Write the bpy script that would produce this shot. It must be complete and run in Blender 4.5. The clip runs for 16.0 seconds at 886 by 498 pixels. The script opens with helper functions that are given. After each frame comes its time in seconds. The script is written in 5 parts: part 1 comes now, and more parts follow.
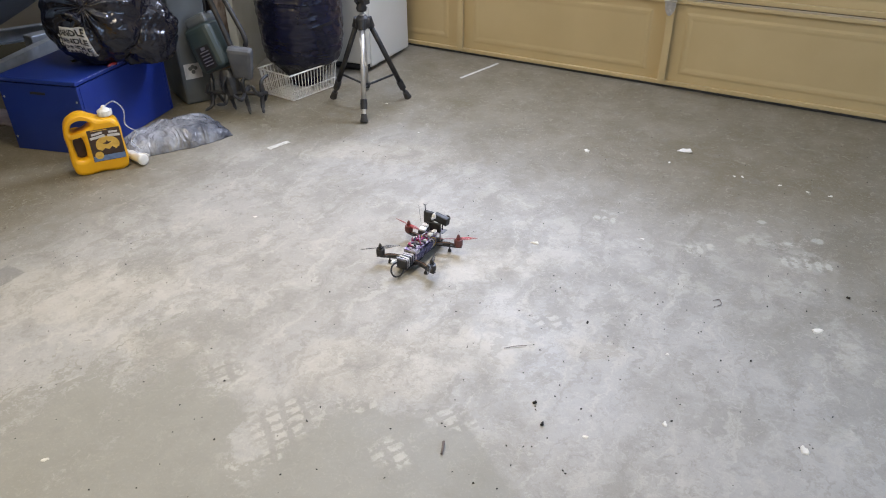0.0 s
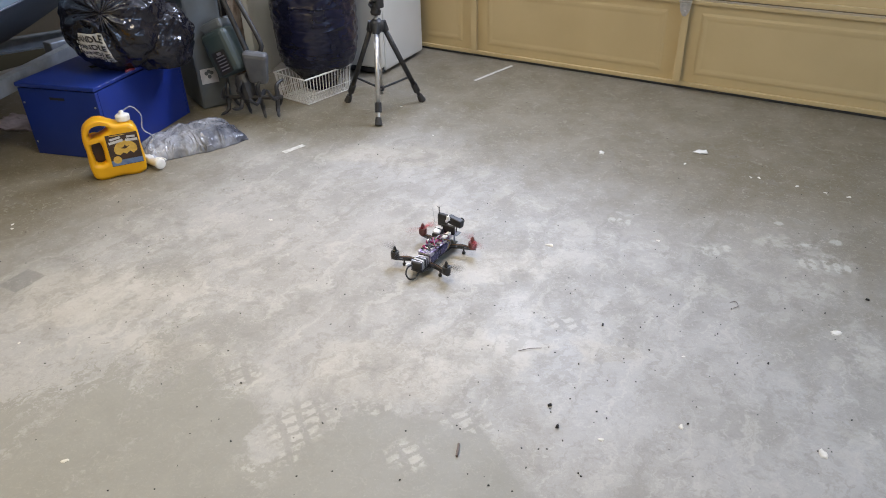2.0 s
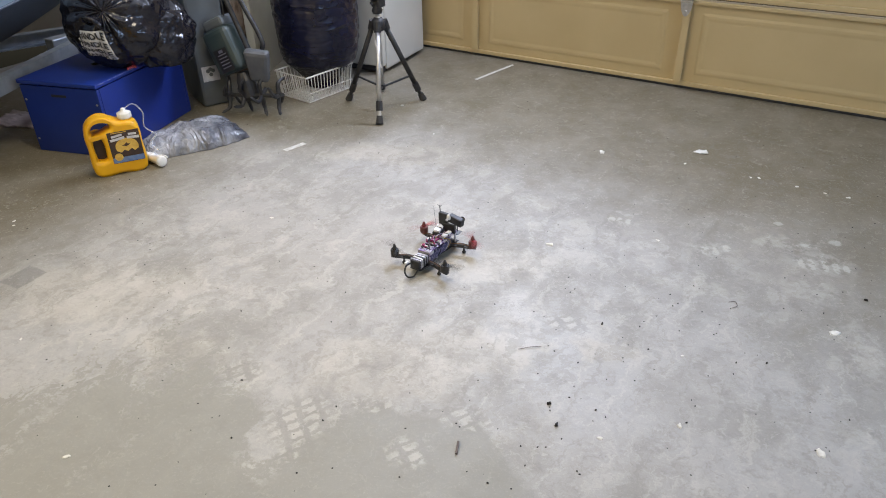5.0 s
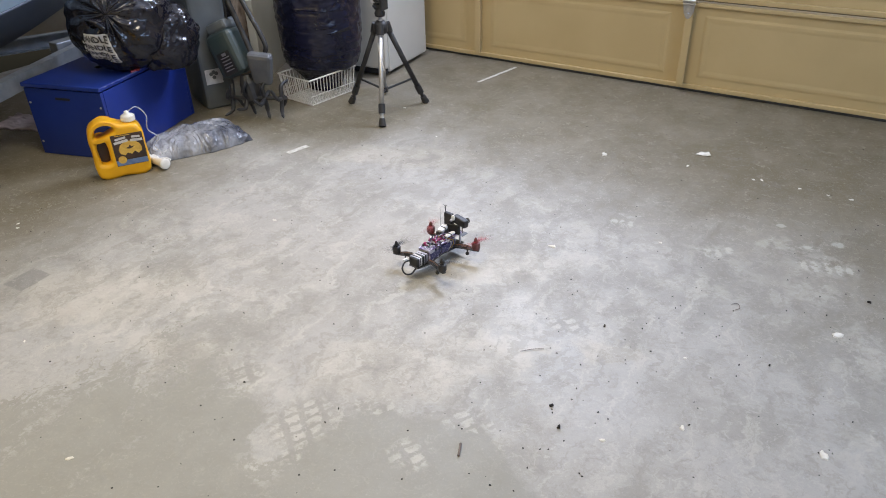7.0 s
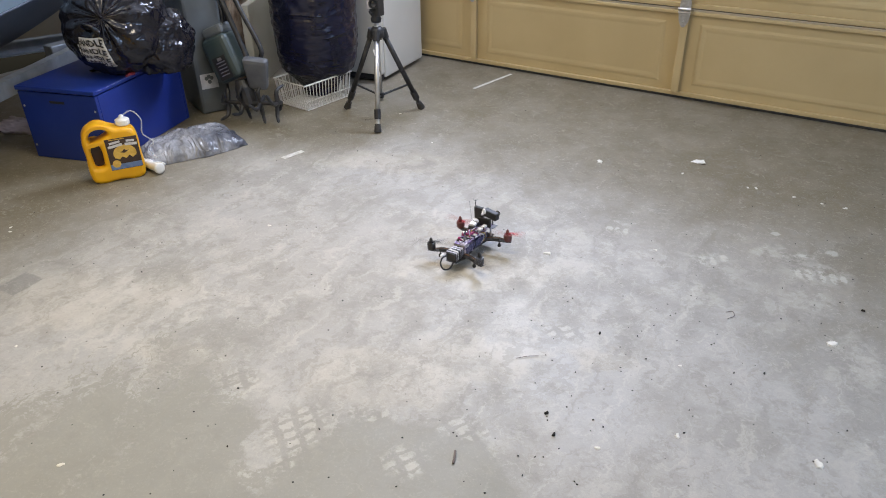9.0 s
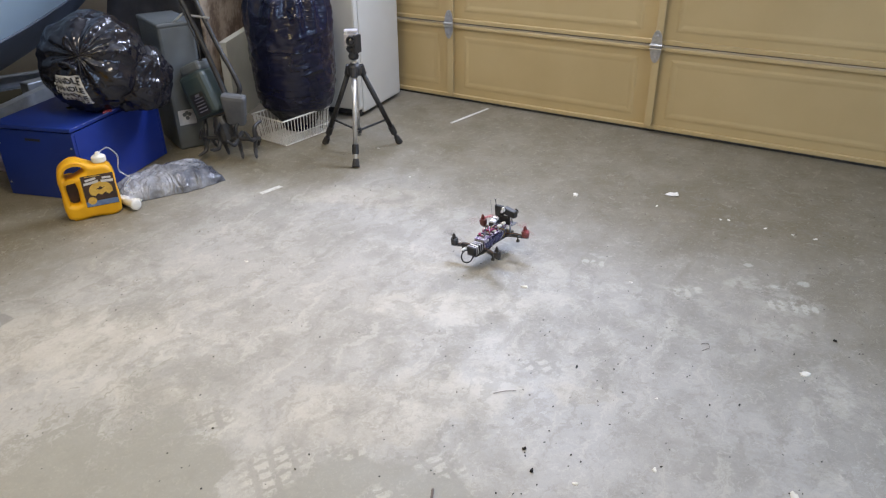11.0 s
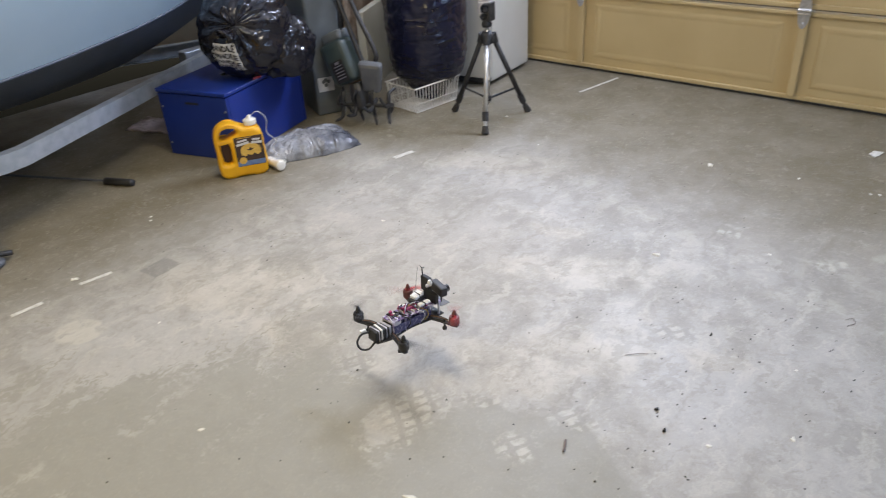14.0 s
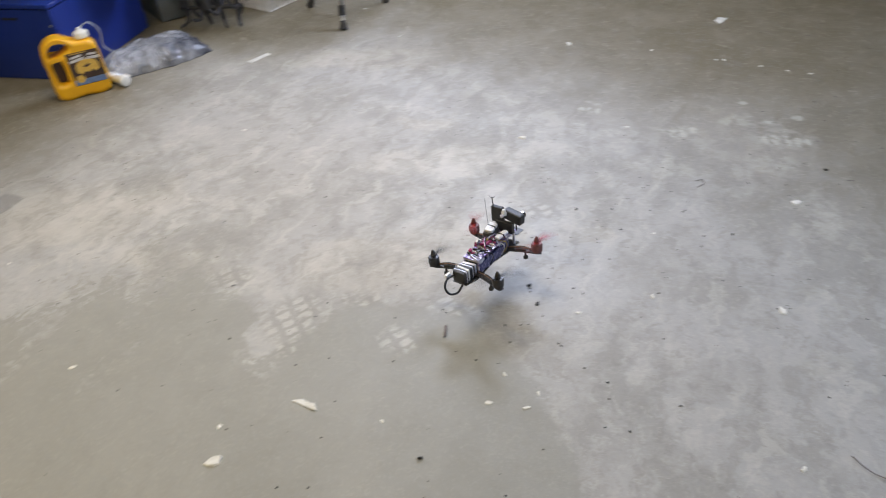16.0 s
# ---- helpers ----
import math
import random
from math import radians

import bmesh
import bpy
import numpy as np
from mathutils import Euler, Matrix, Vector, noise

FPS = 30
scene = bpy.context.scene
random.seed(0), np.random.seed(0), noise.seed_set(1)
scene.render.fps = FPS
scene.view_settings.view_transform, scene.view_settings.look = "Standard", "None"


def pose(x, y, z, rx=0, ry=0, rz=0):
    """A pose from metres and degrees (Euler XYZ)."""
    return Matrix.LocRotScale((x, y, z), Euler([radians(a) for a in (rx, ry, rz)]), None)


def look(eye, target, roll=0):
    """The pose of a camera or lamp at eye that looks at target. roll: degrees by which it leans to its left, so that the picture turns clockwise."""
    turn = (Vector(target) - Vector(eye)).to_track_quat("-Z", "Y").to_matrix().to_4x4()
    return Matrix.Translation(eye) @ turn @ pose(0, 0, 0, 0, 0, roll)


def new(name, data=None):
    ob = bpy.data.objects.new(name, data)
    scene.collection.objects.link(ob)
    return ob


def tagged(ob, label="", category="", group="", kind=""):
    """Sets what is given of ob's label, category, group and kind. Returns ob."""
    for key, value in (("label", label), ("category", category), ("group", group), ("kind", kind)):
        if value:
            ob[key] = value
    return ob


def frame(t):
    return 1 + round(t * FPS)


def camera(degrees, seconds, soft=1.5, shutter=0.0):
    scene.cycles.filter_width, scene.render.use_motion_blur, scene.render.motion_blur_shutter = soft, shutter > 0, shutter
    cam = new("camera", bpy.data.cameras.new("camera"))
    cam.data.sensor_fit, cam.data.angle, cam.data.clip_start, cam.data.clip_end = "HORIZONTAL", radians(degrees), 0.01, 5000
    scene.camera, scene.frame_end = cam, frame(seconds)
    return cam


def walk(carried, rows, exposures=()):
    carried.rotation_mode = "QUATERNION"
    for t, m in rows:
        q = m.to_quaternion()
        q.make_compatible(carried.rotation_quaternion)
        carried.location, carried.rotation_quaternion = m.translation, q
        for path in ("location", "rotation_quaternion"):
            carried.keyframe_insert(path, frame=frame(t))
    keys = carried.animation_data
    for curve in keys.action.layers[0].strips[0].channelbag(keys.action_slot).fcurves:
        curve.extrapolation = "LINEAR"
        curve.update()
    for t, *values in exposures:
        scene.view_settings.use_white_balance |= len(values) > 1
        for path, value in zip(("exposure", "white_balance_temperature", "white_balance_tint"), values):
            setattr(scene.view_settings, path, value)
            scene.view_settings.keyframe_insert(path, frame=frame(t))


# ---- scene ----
cam = camera(63.9, 16.0, soft=1.0, shutter=0.6)
PATH = [
    (0, (-0.024, 0.12, 1.245), (-0.874, 1.598, 0.201), -0.7),
    (0.5, (-0.023, 0.119, 1.245), (-0.885, 1.581, 0.186), -0.8),
    (1, (-0.023, 0.119, 1.246), (-0.901, 1.579, 0.197), -1.1),
    (1.5, (-0.023, 0.119, 1.246), (-0.903, 1.584, 0.208), -1.2),
    (2, (-0.022, 0.118, 1.247), (-0.91, 1.579, 0.209), -1.6),
    (2.5, (-0.021, 0.116, 1.248), (-0.912, 1.579, 0.215), -1.5),
    (3, (-0.021, 0.116, 1.248), (-0.912, 1.576, 0.212), -1.4),
    (3.5, (-0.021, 0.116, 1.248), (-0.915, 1.574, 0.211), -1.4),
    (4, (-0.021, 0.115, 1.249), (-0.902, 1.573, 0.201), -1.3),
    (6.5, (-0.017, 0.11, 1.252), (-0.915, 1.57, 0.223), -1.4),
    (7, (-0.017, 0.111, 1.251), (-0.913, 1.569, 0.216), -1.5),
    (7.5, (-0.016, 0.11, 1.252), (-0.915, 1.571, 0.224), -1.5),
    (8, (-0.018, 0.109, 1.251), (-0.917, 1.57, 0.223), -1.3),
    (8.5, (-0.02, 0.105, 1.252), (-0.907, 1.581, 0.234), -0.9),
    (8.7, (-0.023, 0.109, 1.25), (-0.909, 1.583, 0.228), -0.9),
    (11, (-0.009, 0.119, 1.267), (-0.87, 1.655, 0.32), -0.6),
    (11.5, (-0.007, 0.117, 1.267), (-0.835, 1.705, 0.377), -0.6),
    (12, (-0.01, 0.117, 1.27), (-0.846, 1.696, 0.37), -0.9),
    (12.5, (-0.019, 0.107, 1.27), (-0.876, 1.666, 0.357), -1.0),
    (13, (-0.017, 0.089, 1.263), (-0.935, 1.597, 0.322), -1.6),
    (13.5, (-0.036, 0.05, 1.275), (-1.05, 1.47, 0.299), -2.6),
    (14, (-0.034, 0.012, 1.261), (-1.133, 1.352, 0.262), -3.4),
    (14.5, (-0.027, 0.004, 1.242), (-1.177, 1.253, 0.185), -5.6),
    (15, (-0.02, 0.014, 1.238), (-1.065, 1.216, 0.028), -6.1),
    (15.5, (-0.005, 0.016, 1.24), (-0.935, 1.278, -0.002), -4.8),
    (16, (0.008, 0.042, 1.242), (-0.758, 1.408, -0.001), -4.1),
]
walk(cam, [(t, look(eye, target, roll)) for t, eye, target, roll in PATH],
     [(0, 0.0), (13.0, 0.0), (14.5, -0.02), (15.4, -0.08), (16.0, -0.15)])

# ---- light ----
world = bpy.data.worlds.new("world")
world.use_nodes = True
scene.world = world
sky = world.node_tree.nodes.new("ShaderNodeTexSky")
sky.sky_type, sky.sun_disc, sky.sun_elevation, sky.sun_rotation = "NISHITA", False, radians(35), radians(20)
world.node_tree.links.new(sky.outputs[0], world.node_tree.nodes["Background"].inputs[0])
world.node_tree.nodes["Background"].inputs[1].default_value = 0.1


def area_lamp(name, eye, target, sx, sy, power, colour):
    d = bpy.data.lights.new(name, "AREA")
    d.shape, d.size, d.size_y, d.energy, d.color = "RECTANGLE", sx, sy, power, colour
    ob = new(name, d)
    ob.matrix_world = look(eye, target)
    return ob


# daylight through two windows of the door's top section, ceiling strip, two unseen fills
for lamp_x, power in ((-2.69, 46), (-1.46, 82)):
    area_lamp("window_daylight", (lamp_x, 3.87 - 0.038 * (lamp_x + 2.3), 2.02), (lamp_x + 0.1, 0.6, 1.45), 0.95, 0.28, power, (0.655, 0.745, 1.0))
# cool fill from the right, added to brighten the faces turned that way
area_lamp("side_fill_daylight", (2.32, 1.7, 1.55), (-2.5, 2.3, 0.75), 1.4, 0.9, 44, (0.46, 0.65, 1.0))
area_lamp("strip_light", (-1.5, 1.62, 2.40), (-1.5, 1.62, 0), 1.15, 0.34, 22, (1.0, 0.88, 0.70)).data.spread = radians(142)
# warm fill from behind the camera, added to lift foreground and shadows
area_lamp("back_fill_light", (-1.6, -1.2, 2.40), (-1.6, -1.2, 0), 1.2, 0.45, 51, (1.0, 0.815, 0.43))

# ---- materials ----


def mat(name, colour, rough=0.6, metal=0.0, colour2=None, scale=12.0, detail=5.0, bump=0.0, bump_scale=60.0, spread=(0.35, 0.65), transmission=0.0, alpha=1.0, speck=0.0, coat=0.0, rough2=None):
    """A surface with two colours mixed by a coarse and a fine noise, and a fine relief."""
    m = bpy.data.materials.new(name)
    m.use_nodes = True
    nt = m.node_tree
    b = nt.nodes["Principled BSDF"]
    b.inputs["Roughness"].default_value, b.inputs["Metallic"].default_value = rough, metal
    b.inputs["Transmission Weight"].default_value, b.inputs["Alpha"].default_value = transmission, alpha
    b.inputs["Coat Weight"].default_value = coat
    co = nt.nodes.new("ShaderNodeTexCoord").outputs["Object"]
    n1, n2 = nt.nodes.new("ShaderNodeTexNoise"), nt.nodes.new("ShaderNodeTexNoise")
    n1.inputs["Scale"].default_value, n1.inputs["Detail"].default_value = scale, detail
    n2.inputs["Scale"].default_value, n2.inputs["Detail"].default_value = bump_scale, 4
    for n in (n1, n2):
        nt.links.new(co, n.inputs["Vector"])
    ramp = nt.nodes.new("ShaderNodeMapRange")
    ramp.inputs[1].default_value, ramp.inputs[2].default_value = spread
    mixn = nt.nodes.new("ShaderNodeMath")
    mixn.operation = "MULTIPLY_ADD"
    mixn.inputs[1].default_value, mixn.inputs[2].default_value = speck, -speck * 0.5
    add = nt.nodes.new("ShaderNodeMath")
    nt.links.new(n2.outputs[0], mixn.inputs[0])
    nt.links.new(n1.outputs[0], add.inputs[0])
    nt.links.new(mixn.outputs[0], add.inputs[1])
    nt.links.new(add.outputs[0], ramp.inputs[0])
    mix = nt.nodes.new("ShaderNodeMix")
    mix.data_type = "RGBA"
    mix.inputs[6].default_value = (*colour, 1)
    mix.inputs[7].default_value = (*(colour2 or [c * 0.8 for c in colour]), 1)
    nt.links.new(ramp.outputs[0], mix.inputs[0])
    nt.links.new(mix.outputs[2], b.inputs["Base Color"])
    if rough2 is not None:
        rr = nt.nodes.new("ShaderNodeMapRange")
        rr.inputs[3].default_value, rr.inputs[4].default_value = rough, rough2
        nt.links.new(n1.outputs[0], rr.inputs[0])
        nt.links.new(rr.outputs[0], b.inputs["Roughness"])
    if bump:
        bn = nt.nodes.new("ShaderNodeBump")
        bn.inputs["Strength"].default_value, bn.inputs["Distance"].default_value = bump, 0.004
        nt.links.new(n2.outputs[0], bn.inputs["Height"])
        nt.links.new(bn.outputs[0], b.inputs["Normal"])
    return m


def concrete_floor():
    """Worn garage slab: mottled grey and buff, pale crusty patches with tyre tread prints, smooth dark patches."""
    m = bpy.data.materials.new("concrete_floor")
    m.use_nodes = True
    nt, N, K = m.node_tree, m.node_tree.nodes.new, m.node_tree.links.new
    bsdf = nt.nodes["Principled BSDF"]
    co = N("ShaderNodeTexCoord").outputs["Object"]

    def noise_at(scale, detail, rough=0.6, vec=co):
        n = N("ShaderNodeTexNoise")
        n.inputs["Scale"].default_value, n.inputs["Detail"].default_value, n.inputs["Roughness"].default_value = scale, detail, rough
        K(vec, n.inputs["Vector"])
        return n

    def calc(op, a, b=None, clamp=False):
        n = N("ShaderNodeMath")
        n.operation, n.use_clamp = op, clamp
        for i, v in enumerate((a, b)):
            if v is None:
                continue
            if isinstance(v, (int, float)):
                n.inputs[i].default_value = v
            else:
                K(v, n.inputs[i])
        return n.outputs[0]

    def span(v, lo, hi, a=0.0, b=1.0):
        n = N("ShaderNodeMapRange")
        n.interpolation_type = "SMOOTHSTEP"
        for i, x in enumerate((lo, hi, a, b)):
            n.inputs[i + 1].default_value = x
        K(v, n.inputs[0])
        return n.outputs[0]

    # coordinates with a broad and a fine ragged shift
    def shifted(vec, scale, amount, detail=5):
        n = N("ShaderNodeVectorMath")
        n.operation = "MULTIPLY_ADD"
        n.inputs[1].default_value, n.inputs[2].default_value = (2 * amount, 2 * amount, 0), (-amount, -amount, 0)
        K(noise_at(scale, detail, 0.7, vec).outputs["Color"], n.inputs[0])
        v = N("ShaderNodeVectorMath")
        K(vec, v.inputs[0])
        K(n.outputs[0], v.inputs[1])
        return v.outputs[0]

    ragged = shifted(co, 5.5, 0.15)
    torn = shifted(co, 16, 0.055, 8)
    fray = shifted(co, 55, 0.011, 5)

    def spot(x, y, rx, ry, turn, vec=ragged, soft=0.35):
        """1 inside an ellipse on the floor, 0 outside."""
        mp = N("ShaderNodeMapping")
        mp.vector_type = "TEXTURE"
        mp.inputs["Location"].default_value, mp.inputs["Rotation"].default_value = (x, y, 0), (0, 0, radians(turn))
        mp.inputs["Scale"].default_value = (rx, ry, 100)
        K(vec, mp.inputs["Vector"])
        ln = N("ShaderNodeVectorMath")
        ln.operation = "LENGTH"
        K(mp.outputs[0], ln.inputs[0])
        return span(ln.outputs["Value"], 1 - soft, 1 + soft, 1.0, 0.0)

    def most(items):
        v = items[0]
        for w in items[1:]:
            v = calc("MAXIMUM", v, w)
        return v

    def blend(fac, a, b):
        n = N("ShaderNodeMix")
        n.data_type = "RGBA"
        K(fac, n.inputs[0])
        for s, v in ((6, a), (7, b)):
            if isinstance(v, tuple):
                n.inputs[s].default_value = (*v, 1)
            else:
                K(v, n.inputs[s])
        return n.outputs[2]

    def stretched(turn, sx, sy, vec=ragged):
        mp = N("ShaderNodeMapping")
        mp.inputs["Rotation"].default_value, mp.inputs["Scale"].default_value = (0, 0, radians(turn)), (sx, sy, 1)
        K(vec, mp.inputs["Vector"])
        return mp.outputs[0]

    big, mid, fine, grain = noise_at(0.9, 4), noise_at(3.2, 8, 0.70, torn), noise_at(17, 8, 0.7), noise_at(160, 3)
    flaky, speckle = noise_at(6.5, 10, 0.74, torn), noise_at(26, 7, 0.72, fray)
    zone = span(noise_at(1.5, 4, 0.6).outputs[0], 0.42, 0.60, 0.30, 1.0)
    # crusty part of the slab: grey and buff in soft clouds, with flaked-off patches
    col = blend(span(big.outputs[0], 0.35, 0.65), (0.360, 0.342, 0.312), (0.385, 0.372, 0.350))
    buff = most([spot(-0.90, 1.28, 0.20, 0.13, 30), spot(-0.95, 1.85, 0.30, 0.10, 30), spot(-1.45, 1.06, 0.16, 0.07, 5), spot(-1.65, 2.45, 0.42, 0.10, 22),
                 spot(-0.75, 1.45, 0.16, 0.10, 20), spot(-1.9, 1.15, 0.30, 0.16, 30), spot(-1.15, 2.03, 0.12, 0.04, 5), spot(-0.45, 1.62, 0.08, 0.05, 0)])
    col = blend(calc("MULTIPLY", buff, 0.55), col, (0.475, 0.435, 0.365))
    col = blend(calc("MULTIPLY", span(mid.outputs[0], 0.47, 0.60), 0.55), col, (0.285, 0.272, 0.243))
    col = blend(calc("MULTIPLY", span(flaky.outputs[0], 0.50, 0.60), calc("MULTIPLY", zone, 0.55)), col, (0.275, 0.262, 0.232))
    col = blend(calc("MULTIPLY", span(flaky.outputs[0], 0.485, 0.40), calc("MULTIPLY", zone, 0.50)), col, (0.50, 0.475, 0.425))
    # streaks that run in and out of the door
    sweep = noise_at(1.6, 7, 0.72, stretched(6, 12, 2.0))
    col = blend(calc("MULTIPLY", span(sweep.outputs[0], 0.51, 0.60), 0.46), col, (0.260, 0.245, 0.210))
    col = blend(calc("MULTIPLY", span(sweep.outputs[0], 0.47, 0.37), 0.46), col, (0.50, 0.475, 0.42))
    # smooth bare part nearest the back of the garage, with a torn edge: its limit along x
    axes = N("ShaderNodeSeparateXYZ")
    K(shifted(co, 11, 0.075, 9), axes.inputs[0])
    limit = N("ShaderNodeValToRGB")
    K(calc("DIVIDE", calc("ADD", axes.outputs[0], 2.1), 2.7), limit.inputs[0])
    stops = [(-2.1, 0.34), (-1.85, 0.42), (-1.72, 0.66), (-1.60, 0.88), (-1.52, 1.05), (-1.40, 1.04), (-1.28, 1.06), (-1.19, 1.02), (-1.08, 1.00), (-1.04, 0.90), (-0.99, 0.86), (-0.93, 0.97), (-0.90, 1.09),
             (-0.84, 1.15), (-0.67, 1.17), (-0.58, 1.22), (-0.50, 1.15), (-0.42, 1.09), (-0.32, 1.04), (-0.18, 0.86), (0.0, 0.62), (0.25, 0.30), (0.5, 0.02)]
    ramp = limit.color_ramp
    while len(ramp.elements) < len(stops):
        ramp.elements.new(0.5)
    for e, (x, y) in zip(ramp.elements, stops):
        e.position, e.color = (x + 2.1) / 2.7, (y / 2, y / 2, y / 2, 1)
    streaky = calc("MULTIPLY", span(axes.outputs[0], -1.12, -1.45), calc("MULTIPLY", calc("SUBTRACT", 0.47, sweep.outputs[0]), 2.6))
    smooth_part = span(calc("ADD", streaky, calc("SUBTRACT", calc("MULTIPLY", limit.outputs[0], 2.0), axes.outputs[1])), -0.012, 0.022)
    islands = most([spot(-0.70, 1.045, 0.055, 0.05, 30, torn), spot(-0.97, 0.86, 0.055, 0.06, 20, torn), spot(-1.60, 0.29, 0.035, 0.07, 15, torn), spot(-1.58, 0.16, 0.04, 0.06, 10, torn), spot(-1.47, 0.22, 0.05, 0.05, 0, torn),
                    spot(-1.46, 0.33, 0.03, 0.03, 0, torn), spot(-1.86, 0.53, 0.04, 0.10, -40, torn), spot(-1.54, 0.60, 0.035, 0.13, 4, torn), spot(-1.62, 0.80, 0.04, 0.12, 10, torn), spot(-1.30, 0.70, 0.02, 0.12, 0, torn)])
    islands = calc("MULTIPLY", islands, span(speckle.outputs[0], 0.50, 0.42))
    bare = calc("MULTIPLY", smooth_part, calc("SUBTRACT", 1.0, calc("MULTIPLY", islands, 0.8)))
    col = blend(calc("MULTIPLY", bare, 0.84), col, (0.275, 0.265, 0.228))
    # tyre tread prints along the torn edge: pale blocks with dark joints
    def grooves(turn, scale):
        w = N("ShaderNodeTexWave")
        w.wave_type, w.bands_direction = "BANDS", "X"
        w.inputs["Scale"].default_value, w.inputs["Distortion"].default_value, w.inputs["Detail"].default_value, w.inputs["Detail Scale"].default_value = scale, 1.6, 3, 2.5
        K(stretched(turn, 1, 1, fray), w.inputs["Vector"])
        return span(w.outputs[0], 0.12, 0.40)

    block = calc("MULTIPLY", calc("MULTIPLY", grooves(28, 10.5), grooves(-52, 6.5)), span(speckle.outputs[0], 0.62, 0.46))
    prints = most([spot(-0.985, 1.00, 0.075, 0.085, 10, torn), spot(-1.24, 1.075, 0.065, 0.040, 35, torn), spot(-0.635, 1.205, 0.065, 0.035, 15, torn), spot(-0.94, 0.93, 0.03, 0.05, 0, torn),
                   spot(-0.70, 1.05, 0.05, 0.05, 0, torn), spot(-0.57, 1.68, 0.075, 0.035, 10, torn), spot(-0.86, 1.14, 0.05, 0.02, 20, torn)])
    col = blend(calc("MULTIPLY", prints, 0.66), col, blend(block, (0.285, 0.272, 0.238), (0.475, 0.45, 0.40)))
    # single tread blocks, pale and frayed, on the dull part
    tread = [(-0.030, 2.345, 0.011, 0.030), (0.000, 2.350, 0.011, 0.034), (0.038, 2.360, 0.011, 0.034), (0.070, 2.365, 0.011, 0.034), (0.098, 2.372, 0.009, 0.024), (-0.02, 2.47, 0.030, 0.012), (0.05, 2.53, 0.020, 0.020),
             (-0.135, 2.58, 0.016, 0.014), (-0.315, 2.275, 0.014, 0.026), (-0.285, 2.285, 0.010, 0.026), (-0.255, 2.32, 0.012, 0.026), (-0.655, 2.33, 0.011, 0.026), (-0.628, 2.335, 0.010, 0.026), (-0.600, 2.34, 0.010, 0.024)]
    patches = [(-0.63, 2.400, 0.045, 0.014), (-0.51, 2.205, 0.050, 0.028), (-0.45, 2.175, 0.030, 0.012), (-0.465, 2.115, 0.050, 0.022), (-0.62, 2.205, 0.010, 0.006), (-0.48, 2.262, 0.016, 0.010), (-0.10, 2.44, 0.10, 0.05),
               (0.17, 1.95, 0.05, 0.13), (0.19, 1.56, 0.07, 0.07), (0.23, 1.37, 0.06, 0.05), (0.02, 2.20, 0.07, 0.06), (-0.30, 2.05, 0.12, 0.05), (0.02, 2.37, 0.10, 0.07), (-0.29, 2.30, 0.06, 0.04)]
    blocks = most([spot(x, y, rx, ry, 17, vec=fray, soft=0.22) for x, y, rx, ry in tread])
    worn = most([spot(x, y, rx, ry, 12, vec=torn, soft=0.35) for x, y, rx, ry in patches])
    # dull, oily ground by the door and at the sides; light fall-off painted in
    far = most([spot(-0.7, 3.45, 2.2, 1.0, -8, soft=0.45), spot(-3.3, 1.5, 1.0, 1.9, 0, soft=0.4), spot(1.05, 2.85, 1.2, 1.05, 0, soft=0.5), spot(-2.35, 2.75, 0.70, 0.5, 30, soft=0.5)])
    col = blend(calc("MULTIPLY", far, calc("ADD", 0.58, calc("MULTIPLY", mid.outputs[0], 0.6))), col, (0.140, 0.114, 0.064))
    col = blend(calc("MULTIPLY", calc("MULTIPLY", worn, span(speckle.outputs[0], 0.58, 0.44)), 0.42), col, (0.47, 0.45, 0.395))
    col = blend(calc("MULTIPLY", calc("MULTIPLY", blocks, span(speckle.outputs[0], 0.60, 0.48)), 0.52), col, (0.52, 0.50, 0.44))
    # a round pale spill, a square dark stain
    ring = calc("MULTIPLY", spot(-2.06, 0.69, 0.075, 0.066, 20, vec=fray, soft=0.08), span(noise_at(22, 3).outputs[0], 0.36, 0.44))
    col = blend(calc("MULTIPLY", ring, 0.62), col, (0.50, 0.475, 0.41))
    sq = N("ShaderNodeMapping")
    sq.vector_type = "TEXTURE"
    sq.inputs["Location"].default_value, sq.inputs["Rotation"].default_value, sq.inputs["Scale"].default_value = (-2.19, 1.06, 0), (0, 0, radians(4)), (0.046, 0.056, 1)
    K(fray, sq.inputs["Vector"])
    ab = N("ShaderNodeVectorMath")
    ab.operation = "ABSOLUTE"
    K(sq.outputs[0], ab.inputs[0])
    sx = N("ShaderNodeSeparateXYZ")
    K(ab.outputs[0], sx.inputs[0])
    square = span(calc("MAXIMUM", sx.outputs[0], sx.outputs[1]), 0.9, 1.05, 1.0, 0.0)
    col = blend(calc("MULTIPLY", square, 0.62), col, (0.17, 0.165, 0.15))
    # fine grime and grain
    scuff = noise_at(48, 6, 0.75, ragged)
    rest = calc("SUBTRACT", 1.0, calc("MULTIPLY", bare, 0.6))
    col = blend(calc("MULTIPLY", calc("MULTIPLY", span(fine.outputs[0], 0.53, 0.66), 0.36), rest), col, (0.225, 0.212, 0.182))
    col = blend(calc("MULTIPLY", calc("MULTIPLY", span(scuff.outputs[0], 0.54, 0.66), 0.26), rest), col, (0.22, 0.21, 0.18))
    col = blend(calc("MULTIPLY", calc("MULTIPLY", span(scuff.outputs[0], 0.46, 0.36), 0.24), rest), col, (0.58, 0.555, 0.49))
    col = blend(calc("MULTIPLY", span(grain.outputs[0], 0.55, 0.75), 0.14), col, (0.55, 0.53, 0.47))
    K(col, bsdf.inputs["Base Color"])
